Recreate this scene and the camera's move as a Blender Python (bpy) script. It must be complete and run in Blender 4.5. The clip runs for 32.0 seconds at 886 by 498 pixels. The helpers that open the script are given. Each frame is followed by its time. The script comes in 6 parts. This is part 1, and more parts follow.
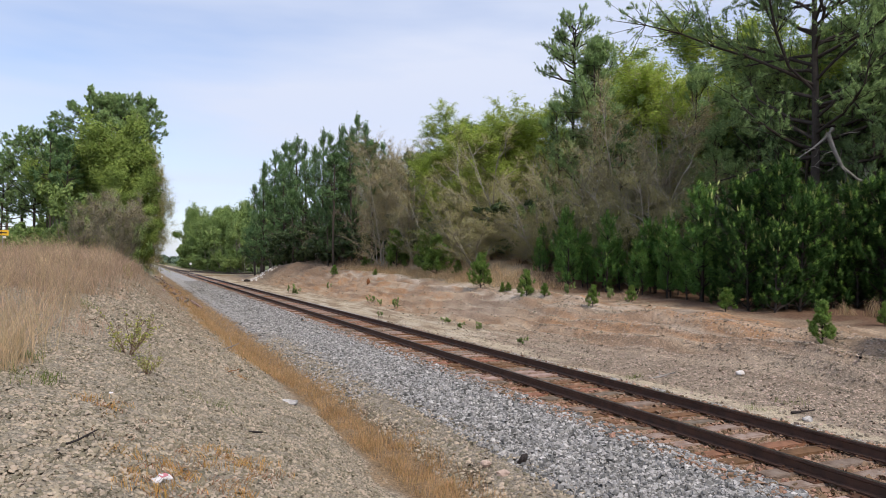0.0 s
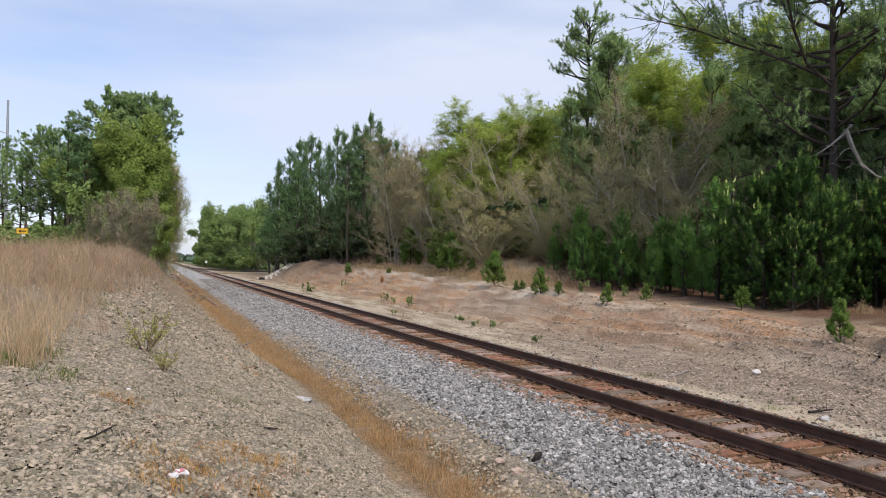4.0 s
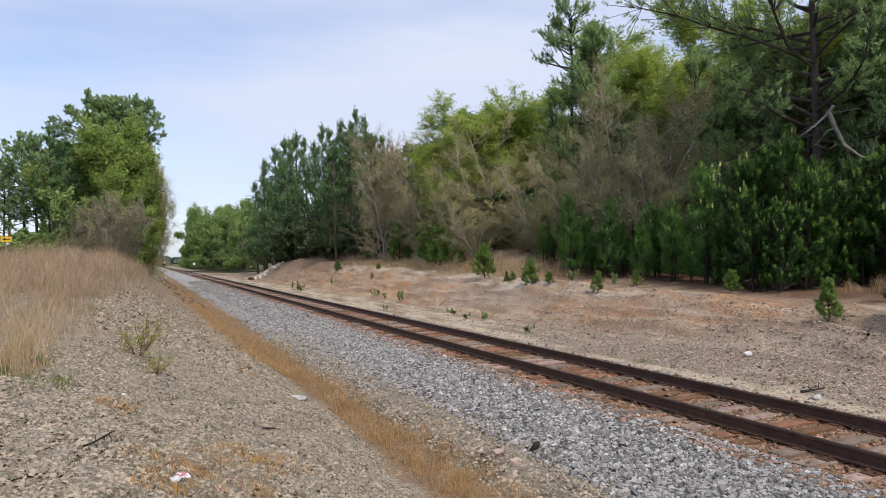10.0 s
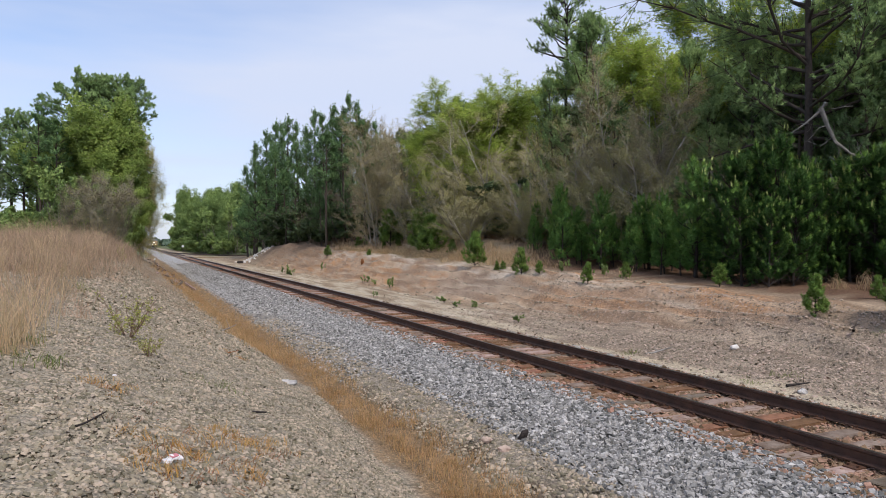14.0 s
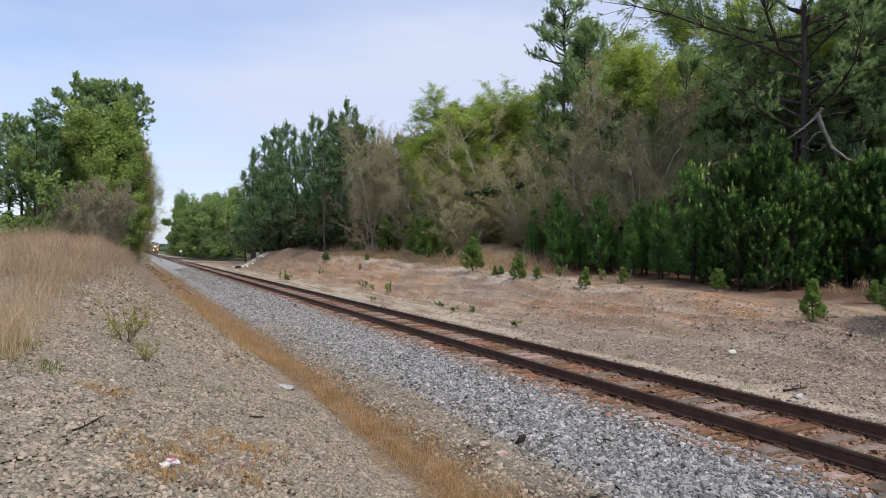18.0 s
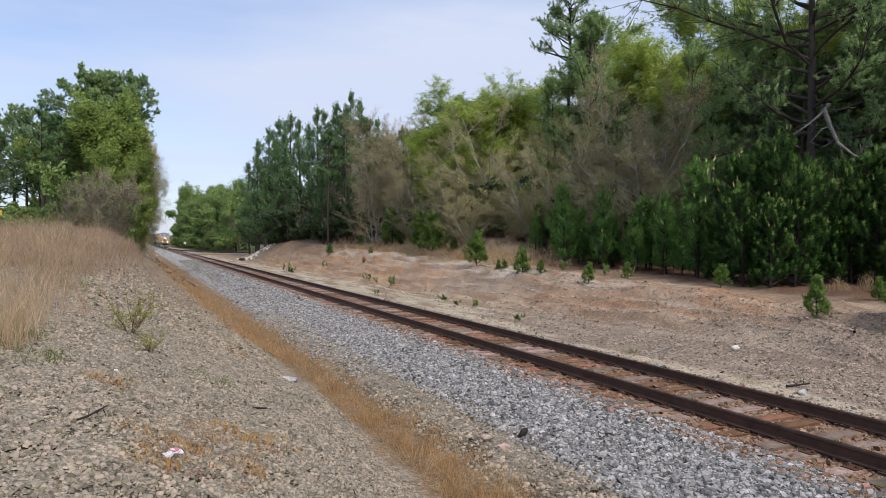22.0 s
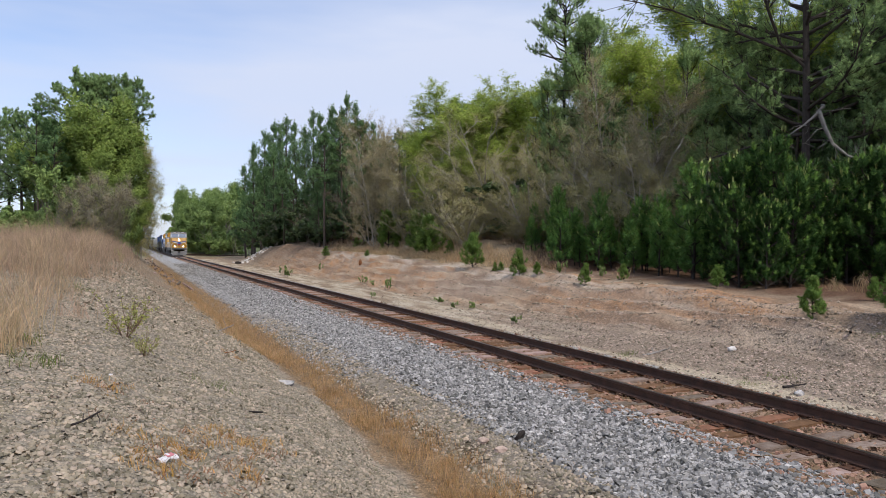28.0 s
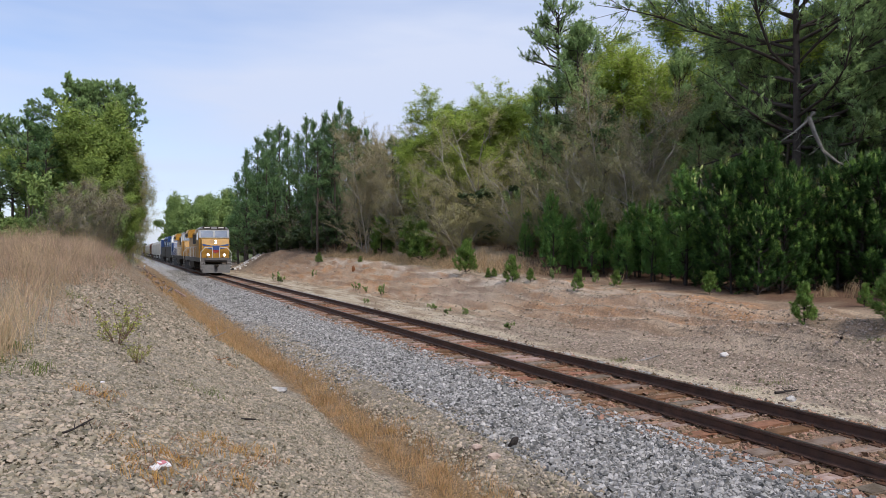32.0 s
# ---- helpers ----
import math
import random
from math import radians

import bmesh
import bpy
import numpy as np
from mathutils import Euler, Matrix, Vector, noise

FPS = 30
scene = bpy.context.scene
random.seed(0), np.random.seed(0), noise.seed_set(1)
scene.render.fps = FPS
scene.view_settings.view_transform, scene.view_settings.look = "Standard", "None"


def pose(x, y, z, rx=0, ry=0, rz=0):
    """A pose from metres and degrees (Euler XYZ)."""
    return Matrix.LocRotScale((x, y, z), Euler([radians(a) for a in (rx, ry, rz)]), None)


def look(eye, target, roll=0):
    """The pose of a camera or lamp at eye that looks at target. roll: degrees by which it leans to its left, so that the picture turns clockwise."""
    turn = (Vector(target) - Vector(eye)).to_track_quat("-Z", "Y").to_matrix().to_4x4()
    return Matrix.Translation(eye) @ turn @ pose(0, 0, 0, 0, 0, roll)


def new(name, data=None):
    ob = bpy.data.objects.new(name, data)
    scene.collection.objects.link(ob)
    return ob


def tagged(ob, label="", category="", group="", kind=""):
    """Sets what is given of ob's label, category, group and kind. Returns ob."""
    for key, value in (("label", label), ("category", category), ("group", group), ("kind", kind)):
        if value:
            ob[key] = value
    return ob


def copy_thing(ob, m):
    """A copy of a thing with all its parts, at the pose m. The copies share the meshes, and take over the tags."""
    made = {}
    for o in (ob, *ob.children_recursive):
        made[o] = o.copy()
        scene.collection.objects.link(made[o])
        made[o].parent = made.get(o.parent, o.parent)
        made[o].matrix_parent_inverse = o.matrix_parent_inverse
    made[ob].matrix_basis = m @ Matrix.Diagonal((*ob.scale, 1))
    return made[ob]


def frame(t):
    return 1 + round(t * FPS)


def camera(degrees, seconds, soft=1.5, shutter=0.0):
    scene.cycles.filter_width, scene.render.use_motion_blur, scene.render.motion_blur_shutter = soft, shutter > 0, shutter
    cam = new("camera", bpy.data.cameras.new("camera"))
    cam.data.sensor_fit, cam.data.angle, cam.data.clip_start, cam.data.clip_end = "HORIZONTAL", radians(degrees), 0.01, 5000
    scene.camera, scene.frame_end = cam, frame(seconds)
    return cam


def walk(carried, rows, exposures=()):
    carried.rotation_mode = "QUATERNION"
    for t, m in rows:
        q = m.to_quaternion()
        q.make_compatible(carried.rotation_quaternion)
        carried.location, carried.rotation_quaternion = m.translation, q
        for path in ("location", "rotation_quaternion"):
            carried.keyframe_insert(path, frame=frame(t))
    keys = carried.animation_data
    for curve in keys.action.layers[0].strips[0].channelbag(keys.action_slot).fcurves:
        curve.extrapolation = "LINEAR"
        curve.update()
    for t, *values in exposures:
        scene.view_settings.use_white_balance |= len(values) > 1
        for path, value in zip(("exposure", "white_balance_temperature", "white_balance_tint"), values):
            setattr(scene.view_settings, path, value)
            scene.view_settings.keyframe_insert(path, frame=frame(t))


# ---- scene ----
# ---- camera and its walk ----
PATH = [
(0.0, -8.431, -0.015, 2.405, -23.46, 1.28, 0.68), (0.5, -8.449, -0.003, 2.404, -23.72, 1.42, 0.40), (1.0, -8.440, -0.024, 2.409, -23.42, 1.19, 0.50),
(1.5, -8.438, -0.019, 2.401, -23.35, 1.04, 0.47), (2.0, -8.438, -0.015, 2.406, -23.45, 1.02, 0.75), (2.5, -8.447, -0.020, 2.404, -23.03, 1.34, 0.78),
(3.0, -8.444, -0.025, 2.403, -22.70, 1.35, 0.71), (3.5, -8.436, -0.016, 2.399, -22.40, 1.16, 0.81), (5.5, -8.434, -0.024, 2.404, -22.07, 1.02, 0.22),
(6.0, -8.437, -0.019, 2.402, -21.70, 1.00, 0.27), (6.5, -8.440, -0.010, 2.402, -21.58, 0.77, 0.34), (7.0, -8.437, -0.022, 2.398, -21.64, 0.83, 0.34),
(7.5, -8.444, -0.012, 2.400, -21.36, 0.80, 0.28), (8.0, -8.432, -0.023, 2.405, -21.33, 0.55, -0.04), (8.5, -8.436, -0.010, 2.398, -21.19, 0.60, -0.23),
(9.0, -8.435, -0.002, 2.392, -21.13, 0.75, -0.31), (9.5, -8.447, -0.002, 2.403, -21.02, 0.53, -0.48), (10.0, -8.469, 0.009, 2.397, -23.27, 0.58, -1.28),
(10.5, -8.463, 0.008, 2.390, -23.10, 0.37, -0.24), (11.0, -8.440, -0.005, 2.385, -22.06, -0.35, 0.84), (11.5, -8.422, -0.017, 2.379, -21.95, -0.67, 0.89),
(12.0, -8.455, -0.015, 2.389, -22.32, -0.46, 0.30), (12.5, -8.547, 0.037, 2.377, -23.32, -0.35, -0.45), (13.0, -8.538, 0.051, 2.389, -22.60, -1.00, -0.71),
(13.5, -8.528, 0.042, 2.385, -23.66, -0.61, 0.33), (14.0, -8.511, 0.021, 2.397, -24.08, -0.44, -0.02), (14.5, -8.506, 0.006, 2.395, -24.87, 0.36, 0.07),
(16.5, -8.502, -0.004, 2.398, -24.38, 0.05, -0.17), (17.0, -8.507, 0.004, 2.388, -24.24, -0.07, -0.12), (17.5, -8.509, 0.006, 2.395, -24.40, -0.18, 0.03),
(18.0, -8.511, 0.000, 2.394, -24.24, -0.02, -0.00), (18.5, -8.504, -0.011, 2.400, -24.15, -0.10, -0.15), (19.0, -8.510, 0.006, 2.389, -24.60, -0.09, -0.40),
(19.5, -8.503, -0.013, 2.389, -25.45, 0.36, -0.04), (20.0, -8.506, -0.010, 2.396, -25.22, 0.39, -0.21), (20.5, -8.502, -0.004, 2.389, -24.46, 0.17, -0.31),
(21.0, -8.500, 0.000, 2.390, -24.52, -0.26, 0.00), (21.5, -8.508, 0.001, 2.390, -24.57, -0.25, 0.40), (22.0, -8.510, -0.003, 2.389, -23.93, -0.55, 0.39),
(22.5, -8.507, -0.002, 2.388, -24.66, -0.55, 0.09), (23.0, -8.497, -0.001, 2.387, -24.21, -0.27, -0.14), (23.5, -8.504, 0.007, 2.388, -24.62, -0.03, 0.18),
(24.0, -8.496, -0.003, 2.387, -24.79, -0.27, 0.21), (24.5, -8.501, -0.013, 2.395, -24.93, -0.20, 0.18), (26.5, -8.503, 0.003, 2.388, -24.19, -0.58, -0.10),
(27.0, -8.504, 0.012, 2.383, -24.27, -0.58, 0.05), (27.5, -8.498, 0.016, 2.385, -23.89, -0.69, 0.06), (28.0, -8.501, 0.012, 2.389, -24.23, -0.35, 0.14),
(28.5, -8.504, 0.004, 2.395, -24.11, -0.27, 0.06), (29.0, -8.510, 0.003, 2.384, -24.00, -0.13, 0.26), (29.5, -8.507, -0.000, 2.392, -23.95, 0.08, 0.25),
(30.0, -8.508, 0.006, 2.392, -24.57, 0.29, 0.43), (30.5, -8.507, 0.010, 2.394, -25.08, 0.44, 0.56), (31.0, -8.511, -0.009, 2.397, -25.34, 0.88, 0.36),
(31.5, -8.506, -0.001, 2.387, -25.17, 0.66, 0.65), (32.0, -8.506, 0.001, 2.393, -24.79, 0.17, 0.12), 
]


def held(x, y, z, yaw, pitch, roll):
    """Pose of the hand-held camera: yaw to the left of the track's direction, pitch up, roll, in degrees."""
    a, b = radians(yaw), radians(pitch)
    ahead = Vector((-math.sin(a) * math.cos(b), math.cos(a) * math.cos(b), math.sin(b)))
    return look((x, y, z), Vector((x, y, z)) + ahead, roll)


cam = camera(65.5, 32.0, soft=0.6)
walk(cam, [(row[0], held(*row[1:])) for row in PATH], exposures=[(0, 0.05, 6800, 10), (9, 0.04, 6800, 10), (12, -0.02, 6620, 10), (18, -0.04, 6570, 10), (27, -0.05, 6570, 10), (31, -0.05, 6500, 10), (32, -0.05, 6500, 10)])

# ---- sky and sun: bright thin overcast with pale blue gaps ----
SUN_UP, SUN_TURN = radians(52), radians(172)
world = bpy.data.worlds.new("sky")
scene.world = world
world.use_nodes = True
wn = world.node_tree
for n in list(wn.nodes):
    wn.nodes.remove(n)


wnode = wn.nodes.new
sky = wnode("ShaderNodeTexSky")
sky.sky_type, sky.sun_disc, sky.sun_elevation, sky.sun_rotation = "NISHITA", False, SUN_UP, SUN_TURN
coord = wnode("ShaderNodeTexCoord")
stretch = wnode("ShaderNodeMapping")
stretch.inputs["Scale"].default_value = (0.9, 1.6, 5.0)
stretch.inputs["Rotation"].default_value = (0.0, 0.25, 0.6)
cloud = wnode("ShaderNodeTexNoise")
cloud.inputs["Scale"].default_value = 1.1
cloud.inputs["Detail"].default_value = 5
cloud.inputs["Roughness"].default_value = 0.5
ramp = wnode("ShaderNodeMapRange")
ramp.inputs["From Min"].default_value, ramp.inputs["From Max"].default_value = 0.42, 0.66
ramp.inputs["To Min"].default_value, ramp.inputs["To Max"].default_value = 0.12, 0.92
dim = wnode("ShaderNodeMix")
dim.data_type, dim.blend_type = "RGBA", "MULTIPLY"
dim.inputs["Factor"].default_value = 1.0
dim.inputs["B"].default_value = (0.168, 0.172, 0.196, 1)
blend = wnode("ShaderNodeMix")
blend.data_type = "RGBA"
blend.inputs["B"].default_value = (0.69, 0.772, 0.98, 1)
ground_glow = wnode("ShaderNodeBackground")
out = wnode("ShaderNodeOutputWorld")
height = wnode("ShaderNodeSeparateXYZ")
sheet = wnode("ShaderNodeMapRange")
sheet.inputs["From Min"].default_value, sheet.inputs["From Max"].default_value = 0.20, 0.36
sheet.inputs["To Min"].default_value, sheet.inputs["To Max"].default_value = -0.25, 0.35
haze = wnode("ShaderNodeMapRange")
haze.inputs["From Min"].default_value, haze.inputs["From Max"].default_value = 0.0, 0.30
haze.inputs["To Min"].default_value, haze.inputs["To Max"].default_value = 0.75, 0.0
add1 = wnode("ShaderNodeMath")
add2 = wnode("ShaderNodeMath")
add2.use_clamp = True
wn.links.new(coord.outputs["Generated"], stretch.inputs["Vector"])
wn.links.new(coord.outputs["Generated"], height.inputs[0])
wn.links.new(height.outputs["Z"], sheet.inputs["Value"])
wn.links.new(height.outputs["Z"], haze.inputs["Value"])
wn.links.new(stretch.outputs[0], cloud.inputs["Vector"])
wn.links.new(cloud.outputs[0], ramp.inputs["Value"])
wn.links.new(ramp.outputs[0], add1.inputs[0])
wn.links.new(sheet.outputs[0], add1.inputs[1])
wn.links.new(add1.outputs[0], add2.inputs[0])
wn.links.new(haze.outputs[0], add2.inputs[1])
wn.links.new(sky.outputs[0], dim.inputs["A"])
wn.links.new(dim.outputs["Result"], blend.inputs["A"])
wn.links.new(add2.outputs[0], blend.inputs["Factor"])
wn.links.new(blend.outputs["Result"], ground_glow.inputs["Color"])
wn.links.new(ground_glow.outputs[0], out.inputs[0])
ground_glow.inputs["Strength"].default_value = 1.0

sun_data = bpy.data.lights.new("sun", "SUN")
sun_data.energy, sun_data.angle, sun_data.color = 2.5, radians(10), (1.0, 0.935, 0.85)
sun = new("sun", sun_data)
sun.matrix_world = look((0, 0, 60), (-60 * math.sin(SUN_TURN) / math.tan(SUN_UP), -60 * math.cos(SUN_TURN) / math.tan(SUN_UP), 0))


# ---- materials ----
def material(name, colour, colour2=None, rough=0.8, metal=0.0, scale=8.0, bump=0.0, bump_scale=None, spread=0.0, island=0.0, through_light=0.0, emit=0.0, attribute=None, coat=0.0, gloss=0.5):
    """A surface with two colours mixed by noise, a finer grain, bump, and a shift of value from object to object or island to island."""
    m = bpy.data.materials.new(name)
    m.use_nodes = True
    nt = m.node_tree
    b = nt.nodes["Principled BSDF"]
    b.inputs["Roughness"].default_value, b.inputs["Metallic"].default_value = rough, metal
    b.inputs["Coat Weight"].default_value = coat
    b.inputs["Specular IOR Level"].default_value = 0.12 if rough > 0.5 and metal < 0.1 else gloss
    co = nt.nodes.new("ShaderNodeTexCoord")
    n1 = nt.nodes.new("ShaderNodeTexNoise")
    n1.inputs["Scale"].default_value, n1.inputs["Detail"].default_value, n1.inputs["Roughness"].default_value = scale, 6, 0.65
    nt.links.new(co.outputs["Object"], n1.inputs["Vector"])
    mr = nt.nodes.new("ShaderNodeMapRange")
    mr.inputs["From Min"].default_value, mr.inputs["From Max"].default_value = 0.32, 0.68
    nt.links.new(n1.outputs[0], mr.inputs["Value"])
    mix = nt.nodes.new("ShaderNodeMix")
    mix.data_type = "RGBA"
    mix.inputs["A"].default_value = (*colour, 1)
    mix.inputs["B"].default_value = (*(colour2 or [c * 0.7 for c in colour]), 1)
    nt.links.new(mr.outputs[0], mix.inputs["Factor"])
    last = mix.outputs["Result"]
    if attribute:
        at = nt.nodes.new("ShaderNodeVertexColor")
        at.layer_name = attribute
        mul = nt.nodes.new("ShaderNodeMix")
        mul.data_type, mul.blend_type = "RGBA", "MULTIPLY"
        mul.inputs["Factor"].default_value = 1.0
        nt.links.new(at.outputs[0], mul.inputs["A"])
        nt.links.new(last, mul.inputs["B"])
        last = mul.outputs["Result"]
    if spread or island:
        if spread:
            src = nt.nodes.new("ShaderNodeObjectInfo").outputs["Random"]
        else:
            src = nt.nodes.new("ShaderNodeNewGeometry").outputs["Random Per Island"]
        amount = spread or island
        vr = nt.nodes.new("ShaderNodeMapRange")
        vr.inputs["To Min"].default_value, vr.inputs["To Max"].default_value = 1 - amount, 1 + amount
        nt.links.new(src, vr.inputs["Value"])
        hs = nt.nodes.new("ShaderNodeHueSaturation")
        nt.links.new(vr.outputs[0], hs.inputs["Value"])
        hr = nt.nodes.new("ShaderNodeMapRange")
        hr.inputs["To Min"].default_value, hr.inputs["To Max"].default_value = 0.5 + 0.04 * amount, 0.5 - 0.04 * amount
        nt.links.new(src, hr.inputs["Value"])
        nt.links.new(hr.outputs[0], hs.inputs["Hue"])
        nt.links.new(last, hs.inputs["Color"])
        last = hs.outputs[0]
    nt.links.new(last, b.inputs["Base Color"])
    if bump:
        n2 = nt.nodes.new("ShaderNodeTexNoise")
        n2.inputs["Scale"].default_value, n2.inputs["Detail"].default_value = bump_scale or scale * 4, 5
        nt.links.new(co.outputs["Object"], n2.inputs["Vector"])
        bp = nt.nodes.new("ShaderNodeBump")
        bp.inputs["Strength"].default_value, bp.inputs["Distance"].default_value = bump, 0.03
        nt.links.new(n2.outputs[0], bp.inputs["Height"])
        nt.links.new(bp.outputs[0], b.inputs["Normal"])
    if through_light:
        tl = nt.nodes.new("ShaderNodeBsdfTranslucent")
        nt.links.new(last, tl.inputs["Color"])
        ms = nt.nodes.new("ShaderNodeMixShader")
        ms.inputs[0].default_value = through_light
        nt.links.new(b.outputs[0], ms.inputs[1])
        nt.links.new(tl.outputs[0], ms.inputs[2])
        nt.links.new(ms.outputs[0], nt.nodes["Material Output"].inputs["Surface"])
    if emit:
        b.inputs["Emission Color"].default_value = (*colour, 1)
        b.inputs["Emission Strength"].default_value = emit
    return m


